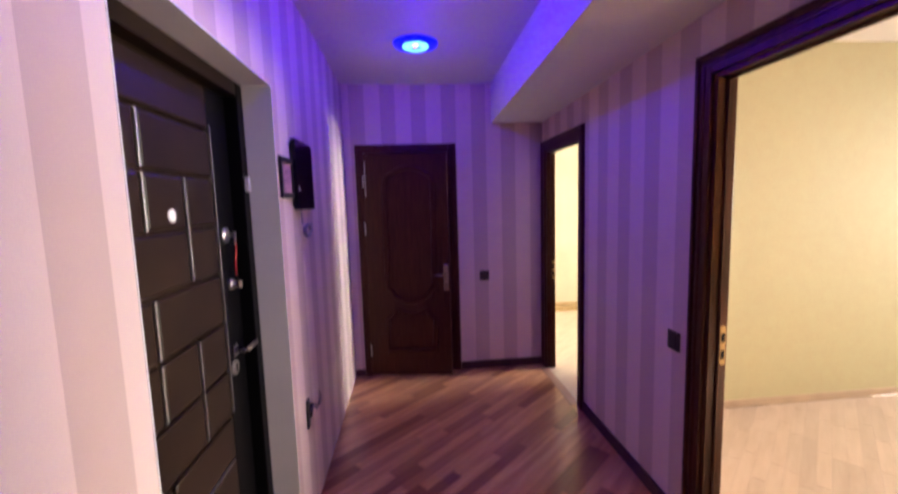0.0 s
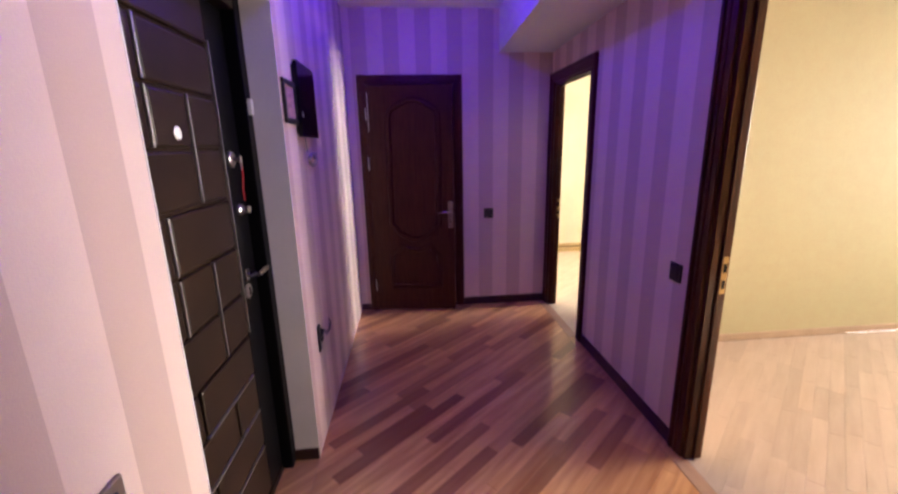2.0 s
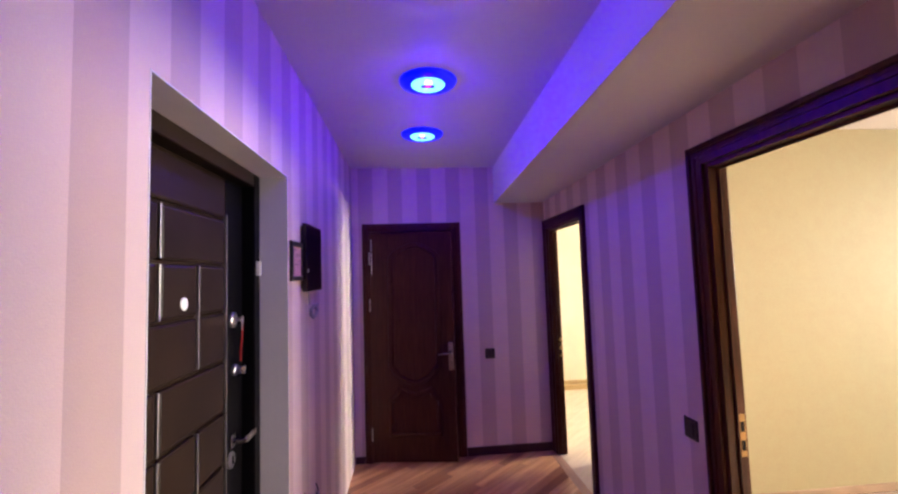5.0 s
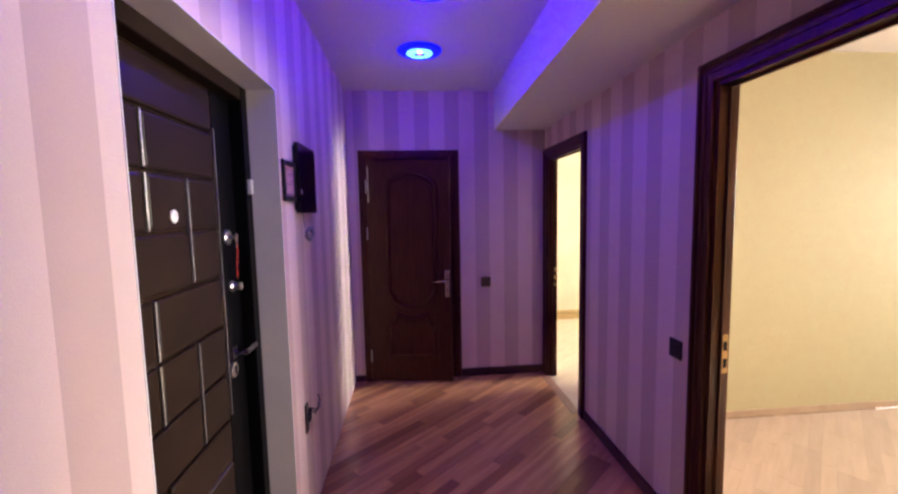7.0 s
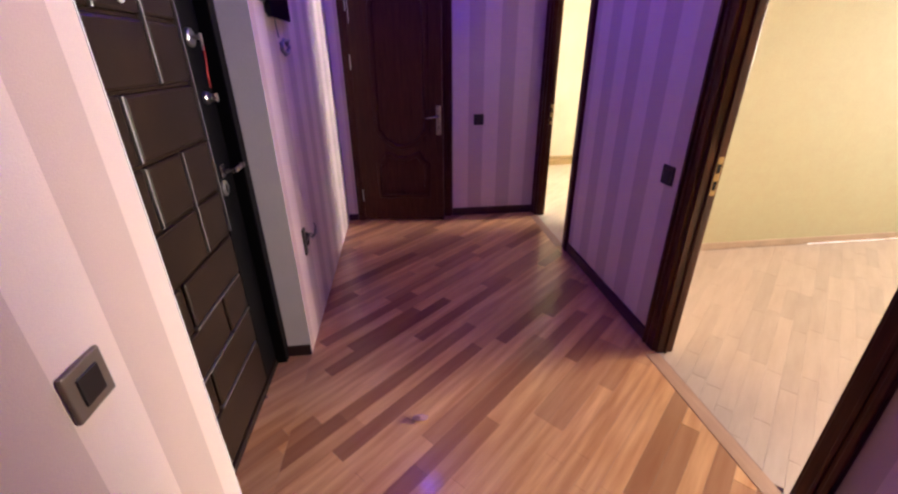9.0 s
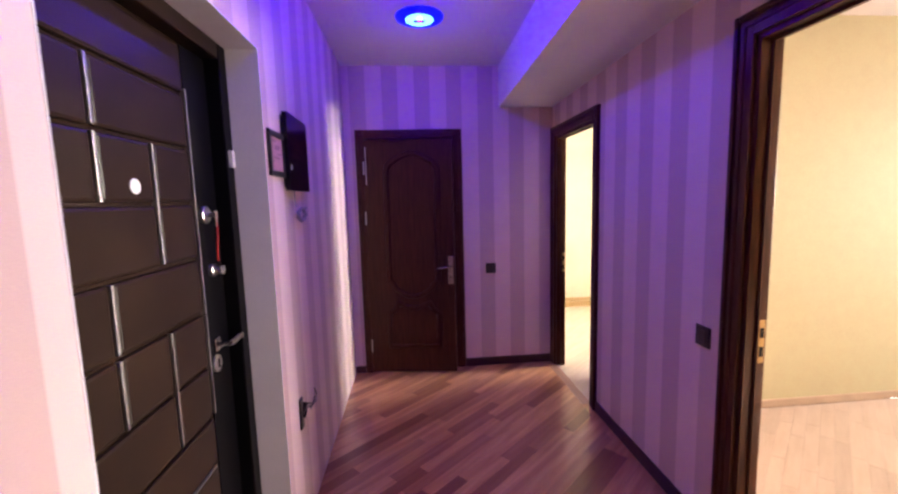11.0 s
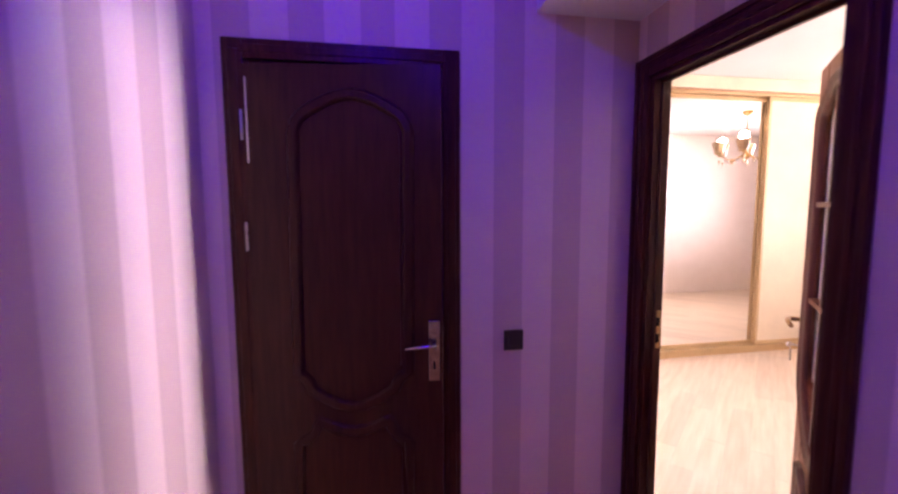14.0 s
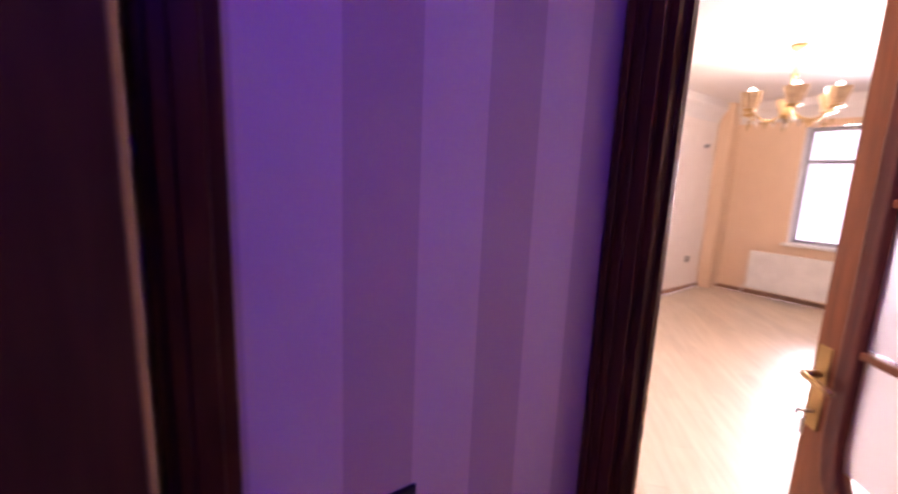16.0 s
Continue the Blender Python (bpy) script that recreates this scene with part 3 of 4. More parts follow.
    for z in (1.80, 1.38, 0.25):
        bm = cyl(B(), flat(0.0, z - 0.055, 0.008), flat(0.0, z + 0.055, 0.008), 0.005, seg=12)
        part("hinge", bm, M_CHROME, d, "slim nickel hinge knuckle")


far_door()


def glass_door():
    a = math.atan2(0.537, 0.481)
    flat = plane_map((0.965, 3.158, 0), (math.cos(a), math.sin(a), 0), (-math.sin(a), math.cos(a), 0))
    leaf = part("leaf", fbox(B(), flat, 0.60, 0.722, 0.012, 2.02, -0.040, 0, 0.003), M_DOORWOOD, door_3, "brown wooden door leaf with glass panes, wide open")
    part("hinge_stile", fbox(B(), flat, 0.0, 0.10, 0.012, 2.02, -0.040, 0, 0.003), M_DOORWOOD, leaf)
    top = [(0.60, 2.02), (0.10, 2.02), (0.10, 1.78)] + arc((0.10, 1.78), (0.16, 1.85), 0.02, 5)[1:] + arc((0.16, 1.85), (0.54, 1.85), 0.06, 14)[1:] + arc((0.54, 1.85), (0.60, 1.78), 0.02, 5)[1:]
    part("top_rail", slab(B(), top, -0.039, -0.001, flat), M_DOORWOOD, leaf)
    bot = [(0.10, 0.012), (0.60, 0.012), (0.60, 0.88)] + arc((0.60, 0.88), (0.53, 0.70), 0.02, 6)[1:] + arc((0.53, 0.70), (0.17, 0.70), 0.12, 14)[1:] + arc((0.17, 0.70), (0.10, 0.88), 0.02, 6)[1:]
    part("bottom_rail", slab(B(), bot, -0.039, -0.001, flat), M_DOORWOOD, leaf)
    path = [(0.60, 1.33), (0.60, 1.78)] + arc((0.60, 1.78), (0.54, 1.85), -0.02, 5)[1:] + arc((0.54, 1.85), (0.16, 1.85), -0.06, 14)[1:] + arc((0.16, 1.85), (0.10, 1.78), -0.02, 5)[1:] \
        + [(0.10, 0.88)] + arc((0.10, 0.88), (0.17, 0.70), -0.02, 6)[1:] + arc((0.17, 0.70), (0.53, 0.70), -0.12, 14)[1:] + arc((0.53, 0.70), (0.60, 0.88), -0.02, 6)[1:] + [(0.60, 1.33)]
    part("glazing_moulding", ribbon(B(), path, 0.056, 0.028, flat), M_MOULD, leaf, smooth=True)
    part("lower_moulding", ribbon(B(), [(0.14, 0.16), (0.56, 0.16), (0.56, 0.46)] + arc((0.56, 0.46), (0.14, 0.46), 0.09, 12)[1:] + [(0.14, 0.16)], 0.05, 0.022, flat), M_MOULD, leaf, smooth=True)
    # upright muntins wear the darker moulding colour, which paints in their shaded side
    for s in (0.25, 0.40):
        part("muntin", fbox(B(), flat, s - 0.012, s + 0.012, 0.585, 1.90, -0.036, 0.010, 0.003), M_MOULD, leaf)
    for z in (1.12, 1.49):
        part("glazing_bar", fbox(B(), flat, 0.10, 0.60, z - 0.010, z + 0.010, -0.034, 0.012, 0.003), M_DOORWOOD, leaf)
    for s0, s1 in ((0.101, 0.2375), (0.2625, 0.3875), (0.4125, 0.599)):
        for z0, z1 in ((0.585, 1.109), (1.131, 1.479), (1.501, 1.905)):
            if z0 < 1:
                z0 = 0.80 if s0 < 0.2 or s0 > 0.4 else 0.592
            if z1 > 1.8:
                z1 = 1.86 if s0 < 0.2 or s0 > 0.4 else 1.905
            part("pane", fbox(B(), flat, s0, s1, z0, z1, -0.024, -0.018), M_FROST, leaf, "frosted white glass pane")
    plate = part("handle_plate", fbox(B(), flat, 0.662, 0.706, 0.86, 1.10, 0.0, 0.006, 0.003), M_BRASS, leaf, "brass handle plate")
    bm = cyl(B(), flat(0.684, 1.02, 0.004), flat(0.684, 1.02, 0.05), 0.010)
    sweep(bm, [flat(0.684, 1.02, 0.05), flat(0.66, 1.022, 0.060), flat(0.62, 1.022, 0.064), flat(0.57, 1.016, 0.060)], 0.009)
    part("lever", bm, M_BRASS, plate, smooth=True)
    bm = cyl(B(), flat(0.684, 0.91, 0.004), flat(0.684, 0.91, 0.04), 0.004, seg=8)
    lathe(bm, flat(0.684, 0.91, 0.045), [(0.002, -0.004), (0.012, -0.003), (0.012, 0.003), (0.002, 0.004)], "Y", 14)
    fbox(bm, flat, 0.660, 0.672, 0.850, 0.898, 0.040, 0.044)
    part("keys", bm, M_CHROME, plate, "small bunch of keys in the lock")


glass_door()


def entrance_door():
    d = thing("door_1", (-1.10, 1.57, 0), "dark brown steel entrance door with silver inlays, closed", "door", kind="structure")
    xf = -1.12
    flat = plane_map((xf, 0, 0), (0, 1, 0), (1, 0, 0))
    for nm, ya, yb in (("frame_near", 1.091, 1.150), ("frame_far", 1.985, 2.0445)):
        part(nm, box(B(), -1.19, -1.066, ya, yb, 0.0, 2.0925, 0.004), M_BLACK, d)
    part("frame_head", box(B(), -1.19, -1.0665, 1.150, 1.985, 2.035, 2.0925, 0.004), M_STEELDOOR, d)
    part("threshold", box(B(), -1.19, -1.112, 1.150, 1.985, 0.0, 0.03, 0.006), M_STEELDOOR, d, "worn steel threshold")
    leaf = part("leaf", fbox(B(), flat, 1.152, 1.983, 0.037, 2.033, -0.06, 0.0, 0.003), M_STEELDOOR, d)
    part("lock_stile", fbox(B(), flat, 1.825, 1.981, 0.040, 2.03, 0.0005, 0.005, 0.002), M_BLACK, leaf, "smooth black lock side of the door")
    # pressed panels between the grooves, laid like bricks
    ys = (1.165, 1.405, 1.615, 1.815)
    rows = [(1.875, 2.02, [(0, 3)]), (1.705, 1.865, [(0, 1), (1, 3)]), (1.535, 1.695, [(0, 1), (1, 2), (2, 3)]), (1.355, 1.525, [(0, 2), (2, 3)]), (1.170, 1.345, [(0, 1), (1, 3)]),
            (0.985, 1.160, [(0, 1), (1, 2), (2, 3)]), (0.805, 0.975, [(0, 2), (2, 3)]), (0.635, 0.795, [(0, 1), (1, 3)]), (0.465, 0.625, [(0, 2), (2, 3)]), (0.295, 0.455, [(0, 1), (1, 3)]), (0.060, 0.285, [(0, 3)])]
    for z0, z1, cells in rows:
        for i, j in cells:
            part("pressed_panel", fbox(B(), flat, ys[i] + 0.006, ys[j] - 0.006, z0, z1, -0.001, 0.014, 0.010), M_STEELDOOR, leaf)
    strips = [(1.405, 1.71, 1.865), (1.405, 1.535, 1.695), (1.615, 1.36, 1.695), (1.815, 1.16, 1.89), (1.405, 1.172, 1.343), (1.405, 0.985, 1.158), (1.615, 0.81, 1.158), (1.815, 0.81, 1.155)]
    for y, z0, z1 in strips:
        part("inlay_strip", fbox(B(), flat, y - 0.004, y + 0.004, z0, z1, 0.0, 0.0160, 0.001), M_SILVER, leaf, "bright silver inlay strip")
    for z, y0, y1 in ((0.630, 1.41, 1.79), (0.460, 1.25, 1.62), (0.460, 1.63, 1.80), (0.290, 1.41, 1.79)):
        part("inlay_strip", fbox(B(), flat, y0, y1, z - 0.004, z + 0.004, 0.0, 0.0160, 0.001), M_SILVER, leaf, "bright silver inlay strip")
    part("peephole", lathe(B(), flat(1.525, 1.575, 0.010), [(0.020, 0), (0.020, 0.007), (0.014, 0.010), (0.008, 0.008), (0.003, 0.007)], "X"), M_WHITE, leaf, "pale round peephole", smooth=False)
    up = part("upper_lock", lathe(B(), flat(1.885, 1.49, 0.005), [(0.030, 0), (0.030, 0.008), (0.024, 0.012), (0.010, 0.012)], "X"), M_CHROME, leaf, "round chrome lock escutcheon")
    bm = cyl(B(), flat(1.885, 1.49, 0.012), flat(1.885, 1.49, 0.040), 0.007, seg=12)
    fbox(bm, flat, 1.876, 1.894, 1.477, 1.503, 0.040, 0.046, 0.002)
    fbox(bm, flat, 1.880, 1.890, 1.45, 1.478, 0.041, 0.045)
    part("knob_key", bm, M_CHROME, up)
    part("red_cord", sweep(B(), [flat(1.886, 1.462, 0.044), flat(1.893, 1.42, 0.040), flat(1.888, 1.37, 0.036), flat(1.894, 1.33, 0.034)], 0.0035), M_RED, up, "thin red cord hanging from the key", smooth=True)
    bm = lathe(B(), flat(1.900, 1.295, 0.005), [(0.022, 0), (0.022, 0.010), (0.016, 0.014), (0.012, 0.035), (0.016, 0.040), (0.004, 0.044)], "X")
    part("thumb_turn", bm, M_CHROME, leaf, "small chrome thumb turn", smooth=False)
    bm = fbox(B(), flat, 1.868, 1.908, 1.005, 1.055, 0.004, 0.012, 0.003)
    cyl(bm, flat(1.888, 1.03, 0.012), flat(1.888, 1.03, 0.052), 0.010)
    sweep(bm, [flat(1.888, 1.03, 0.052), flat(1.91, 1.032, 0.056), flat(1.965, 1.036, 0.056)], 0.010)
    fbox(bm, flat, 1.955, 1.972, 1.026, 1.046, 0.046, 0.066, 0.003)
    part("lever_handle", bm, M_NICKEL, leaf, "chrome lever handle")
    low = part("lower_lock", lathe(B(), flat(1.873, 0.965, 0.005), [(0.030, 0), (0.030, 0.006), (0.024, 0.009), (0.008, 0.009)], "X"), M_CHROME, leaf, "oval chrome keyhole escutcheon")
    part("keyhole", fbox(B(), flat, 1.869, 1.877, 0.95, 0.98, 0.012, 0.0165), M_BLACK, low)
    part("door_sensor", box(B(), -1.066, -1.050, 1.995, 2.02, 1.66, 1.72, 0.003), M_WHITE, d, "small white contact on the frame")


entrance_door()


for nm, args in (("trim_reveal_far", (-1.0655, XL + 0.001, 2.0405, 2.0445, 0.061, 2.0925)), ("trim_reveal_near", (-1.0655, XL + 0.001, 1.0905, 1.0945, 0.0, 2.0925)),
                 ("trim_reveal_head", (-1.0655, XL + 0.001, 1.0946, 2.0404, 2.0885, 2.0925))):
    solid(nm, box(B(), *args), M_REVEAL, "painted plaster reveal round the entrance door", "reveal")


# ---- hall: things on walls and ceiling ----
def wall_switch(at, outward, along, w, mats, label, h=0.092):
    """A framed rocker switch."""
    flat = plane_map(at, along, outward)
    s = thing("wall_switch", at, label, "switch")
    part("surround", fbox(B(), flat, -w / 2, w / 2, -h / 2, h / 2, 0, 0.010, 0.004), mats[0], s)
    part("rocker", fbox(B(), flat, -w * 0.27, w * 0.27, -h * 0.29, h * 0.29, 0.008, 0.0135, 0.002), mats[1], s)
    return s


wall_switch((XL, 0.803, 0.953), (1, 0, 0), (0, 1, 0), 0.088, (M_BROWNPLATE, M_DARKPLATE), "bronze light switch with a dark rocker on striped wallpaper")
wall_switch((XR, 2.036, 0.897), (-1, 0, 0), (0, 1, 0), 0.088, (M_DARKPLATE, M_DARKPLATE), "dark brown light switch beside the side room doorway")
wall_switch((0.282, YF, 0.901), (0, -1, 0), (1, 0, 0), 0.090, (M_DARKPLATE, M_DARKPLATE), "dark brown light switch beside the end door")


def blue_spot(x, y):
    t = thing("ceiling_spot_lamp", (x, y, CEIL), "round ceiling spot lamp, lit, with a blue crystal ring", "ceiling lamp", "row of blue ceiling spots")
    # emissive ring is wider than the crystal: its rim draws the ceiling halo
    part("trim_ring", lathe(B(), (x, y, CEIL - 0.020), [(0.088, 0.0), (0.125, 0.003), (0.145, 0.010), (0.150, 0.020), (0.06, 0.020)], seg=32), M_BLUE_EMIT, t, "glowing blue crystal ring, widened to take in its halo on the ceiling", smooth=True)
    part("light_disc", lathe(B(), (x, y, CEIL - 0.026), [(0.055, 0.0), (0.082, 0.002), (0.090, 0.008), (0.084, 0.012)], seg=28), M_CYAN_EMIT, t, "bright cyan light disc", smooth=True)
    part("module", box(B(), x - 0.036, x + 0.036, y - 0.013, y + 0.013, CEIL - 0.031, CEIL - 0.025, 0.002), M_FRAMEBLK, t, "small dark module across the disc")


for lx, ly, watts in LAMPS:
    blue_spot(lx, ly)


def fuse_panel():
    t = thing("electric_panel", (XL, 2.41, 1.577), "glossy black electric panel cover with rounded corners on the wall", "electric panel")
    flat = plane_map((XL, 0, 0), (0, 1, 0), (1, 0, 0))
    y0, y1, z0, z1, r = 2.245, 2.575, 1.578, 1.912, 0.025
    outline = [(y0, z0), (y1 - 0.006, z0), (y1, z0 + 0.006)] + [(y1 - r + r * math.cos(a * math.pi / 16), z1 - r + r * math.sin(a * math.pi / 16)) for a in range(9)] + [(y0 + 0.006, z1), (y0, z1 - 0.006)]
    part("cover", slab(B(), outline, 0.010, 0.030, flat), M_TV, t)
    part("sticker", fbox(B(), flat, 2.272, 2.283, 1.668, 1.690, 0.030, 0.0308), M_WHITE, t, "tiny white sticker")
    part("box", fbox(B(), flat, y0 + 0.015, y1 - 0.015, z0 + 0.015, z1 - 0.015, 0.0, 0.0105), M_FRAMEBLK, t)


fuse_panel()


def framed_notice():
    t = thing("framed_notice", (XL, 2.16, 1.632), "small framed printed notice behind the electric panel", "picture frame")
    flat = plane_map((XL, 0, 0), (0, 1, 0), (1, 0, 0))
    y0, y1, z0, z1, w = 2.068, 2.262, 1.632, 1.812, 0.022
    for nm, a in (("frame_top", (y0, y1, z1 - w, z1)), ("frame_bottom", (y0, y1, z0, z0 + w)), ("frame_side", (y0, y0 + w, z0 + w, z1 - w)), ("frame_side", (y1 - w, y1, z0 + w, z1 - w))):
        part(nm, fbox(B(), flat, *a, 0, 0.014, 0.003), M_FRAMEBLK, t)
    sheet = part("sheet", fbox(B(), flat, y0 + w, y1 - w, z0 + w, z1 - w, 0.001, 0.006), M_PAPERWHITE, t, "pinkish printed paper sheet")
    for a, b, z in ((2.15, 2.215, 1.752), (2.14, 2.20, 1.742), (2.18, 2.23, 1.722), (2.115, 2.13, 1.690), (2.11, 2.16, 1.772), (2.12, 2.20, 1.705)):
        part("printed_line", fbox(B(), flat, a, b, z, z + 0.005, 0.006, 0.0066), M_INK, sheet)


framed_notice()


def hanging_cable():
    t = thing("cable_loop", (XL, 2.45, 1.47), "loose grey cable curled into a loop under the panel", "cable")
    pts = [(XL + 0.006, 2.375, 1.578), (XL + 0.008, 2.373, 1.54), (XL + 0.012, 2.370, 1.505)]
    part("drop", sweep(B(), pts, 0.003), M_GREYCABLE, t, smooth=True)
    pts = [(XL + 0.014 + 0.006 * (i % 2), 2.445 + 0.066 * math.cos(i * math.tau / 12 + 2.6) * (1 + 0.10 * math.sin(3 * i)), 1.468 + 0.028 * math.sin(i * math.tau / 12 + 2.6) * (1 + 0.15 * math.cos(2 * i))) for i in range(22)]
    part("coil", sweep(B(), pts, 0.0085), M_GREYCABLE, t, smooth=True)
    part("end", sweep(B(), [(XL + 0.014, 2.50, 1.485), (XL + 0.016, 2.53, 1.500), (XL + 0.016, 2.542, 1.496)], 0.005), M_GREYCABLE, t, smooth=True)


hanging_cable()


def open_socket():
    t = thing("open_wall_socket", (XL, 2.27, 0.555), "uncovered socket hole with bare twisted wires in the wall", "socket")
    flat = plane_map((XL, 0, 0), (0, 1, 0), (1, 0, 0))
    part("back_box", lathe(B(), flat(2.290, 0.555, 0.0), [(0.036, 0), (0.036, 0.012), (0.031, 0.012), (0.029, 0.003), (0.004, 0.003)], "X"), M_BLACK, t, "black round back box")
    part("plate_scrap", fbox(B(), flat, 2.232, 2.276, 0.485, 0.628, 0.0, 0.010, 0.003), M_FRAMEBLK, t, "broken dark edge of the cover")
    for k in range(3):
        rnd = random.Random(k)
        pts, p = [], Vector((2.275, 0.555 - 0.01 * k, 0.0))
        for i in range(9):
            pts.append(flat(p.x, p.y, 0.004 + 0.03 * math.sin(i * 0.45)))
            p += Vector((0.030 + rnd.uniform(-0.03, 0.025), rnd.uniform(-0.040, 0.04), 0))
        part("wire", sweep(B(), pts, 0.003), (M_FRAMEBLK, M_DARKPLATE, M_GREYCABLE)[k], t, smooth=True)


open_socket()

bm = B()
bmesh.ops.create_icosphere(bm, subdivisions=2, radius=1.0)
for v in bm.verts:
    v.co = Vector((-0.405 + v.co.x * 0.035, 1.535 + v.co.y * 0.018, 0.004 + (v.co.z + 1) * 0.007)) + noise.noise_vector(v.co * 2) * 0.006
    v.co.z = max(v.co.z, 0.001)
solid("paper_scrap", bm, M_PAPERWHITE, "crumpled pale scrap of paper on the floor boards", "litter", kind="object")


# ---- bedroom things ----
def wardrobe():
    t = thing("sliding_wardrobe", (2.65, 6.0, 0), "cream sliding wardrobe with a mirror door, one door slid partly open", "wardrobe")
    y0 = 5.80
    part("right_side", box(B(), 4.165, 4.19, y0 - 0.004, BY, 0, 2.60, 0.002), M_BEIGEFRAME, t)
    part("back", box(B(), 1.25, 4.165, BY - 0.020, BY - 0.004, 0.06, 2.60), M_INTERIOR, t)
    part("plinth", box(B(), 1.25, 4.165, y0 + 0.002, BY - 0.02, 0, 0.06), M_BEIGEFRAME, t)
    part("fascia", box(B(), 1.25, 4.19, y0 - 0.006, y0 + 0.02, 2.60, 2.718, 0.003), M_CREAMBOARD, t, "cream fascia board up to the ceiling")
    part("top", box(B(), 1.25, 4.165, y0 + 0.02, BY - 0.02, 2.575, 2.60), M_INTERIOR, t)
    for x in (2.13, 2.40):
        part("partition", box(B(), x, x + 0.02, y0 + 0.09, BY - 0.02, 0.06, 2.575), M_INTERIOR, t, "brown wooden partition inside")
    for z in (2.19, 1.90):
        part("shelf", box(B(), 2.15, 2.40, y0 + 0.10, BY - 0.02, z - 0.010, z + 0.010), M_CREAMBOARD, t, "pale shelf edge inside")
    part("rail_bottom", box(B(), 1.25, 4.165, y0 - 0.012, y0 + 0.075, 0.0601, 0.075), M_BEIGEFRAME, t)
    part("rail_top", box(B(), 1.25, 4.165, y0 - 0.008, y0 + 0.075, 2.555, 2.575), M_BEIGEFRAME, t)
    for nm, xa, xb, ya, mat, lab in (("left_door", 1.30, 2.16, y0 + 0.04, M_CREAMBOARD, "cream board sliding door"), ("mirror_door", 2.40, 3.52, y0 + 0.04, M_MIRROR, "tall mirror sliding door"),
                                     ("right_door", 3.49, 4.163, y0, M_CREAMBOARD, "cream board sliding door")):
        dr = part(nm, box(B(), xa + 0.02, xb - 0.02, ya + 0.008, ya + 0.016, 0.10, 2.53), mat, t, lab)
        for xs in (xa, xb - 0.030):
            part("stile", box(B(), xs, xs + 0.030, ya, ya + 0.03, 0.078, 2.553, 0.004), M_BEIGEFRAME, dr)
        for za, zb in ((0.078, 0.118), (2.515, 2.553)):
            part("rail", box(B(), xa + 0.030, xb - 0.030, ya + 0.002, ya + 0.028, za, zb, 0.003), M_BEIGEFRAME, dr)


wardrobe()


def chandelier():
    cx, cy = CHANDELIER
    t = thing("chandelier", (cx, cy, 2.72), "brass chandelier with amber shades and crystals, lit", "chandelier")
    part("ceiling_cup", lathe(B(), (cx, cy, 2.66), [(0.012, 0), (0.045, 0.015), (0.06, 0.045), (0.06, 0.06)]), M_BRASS, t, smooth=True)
    bm = B()
    for i in range(7):
        bmesh.ops.create_uvsphere(bm, u_segments=8, v_segments=6, radius=0.011, matrix=Matrix.Translation((cx, cy, 2.64 - i * 0.024)) @ Matrix.Diagonal((0.7, 0.7, 1.3, 1)))
    part("chain", bm, M_BRASS, t, smooth=True)
    part("stem", lathe(B(), (cx, cy, 2.10), [(0.012, 0), (0.04, 0.02), (0.05, 0.06), (0.02, 0.10), (0.03, 0.16), (0.045, 0.22), (0.016, 0.27), (0.014, 0.36), (0.03, 0.38), (0.008, 0.40)]), M_BRASS, t, smooth=True)
    for k in range(6):
        a = k * math.tau / 6 + 0.35
        u = Vector((math.cos(a), math.sin(a), 0))
        c = Vector((cx, cy, 0))
        pts = [c + u * (0.03 + 0.29 * i / 8) + Vector((0, 0, 2.17 - 0.075 * math.sin(math.pi * i / 8) + 0.01 * i / 8)) for i in range(9)]
        arm = part("arm", sweep(B(), pts, 0.009), M_BRASS, t, smooth=True)
        e = pts[-1]
        part("cup", lathe(B(), e, [(0.01, -0.01), (0.05, 0.0), (0.055, 0.012), (0.02, 0.02)]), M_BRASS, arm, smooth=True)
        bm = B()
        ring = [(0.052, 0.02), (0.085, 0.15), (0.080, 0.15), (0.046, 0.022)]
        lathe(bm, e, ring, seg=8)
        part("shade", bm, M_SHADE, arm, "amber glass shade")
        bm = B()
        bmesh.ops.create_uvsphere(bm, u_segments=12, v_segments=8, radius=0.022, matrix=Matrix.Translation(e + Vector((0, 0, 0.165))))
        part("bulb", bm, M_BULB, arm, "glowing bulb")
        for j in range(4):
            p = c + u * (0.10 + 0.07 * j) + Vector((0, 0, 2.055 - 0.015 * (j % 2)))
            part("crystal", cyl(B(), p, p + Vector((0, 0, 0.055)), 0.002, 0.014, 6), M_BRASS if j % 2 else M_GLASS, arm)


chandelier()


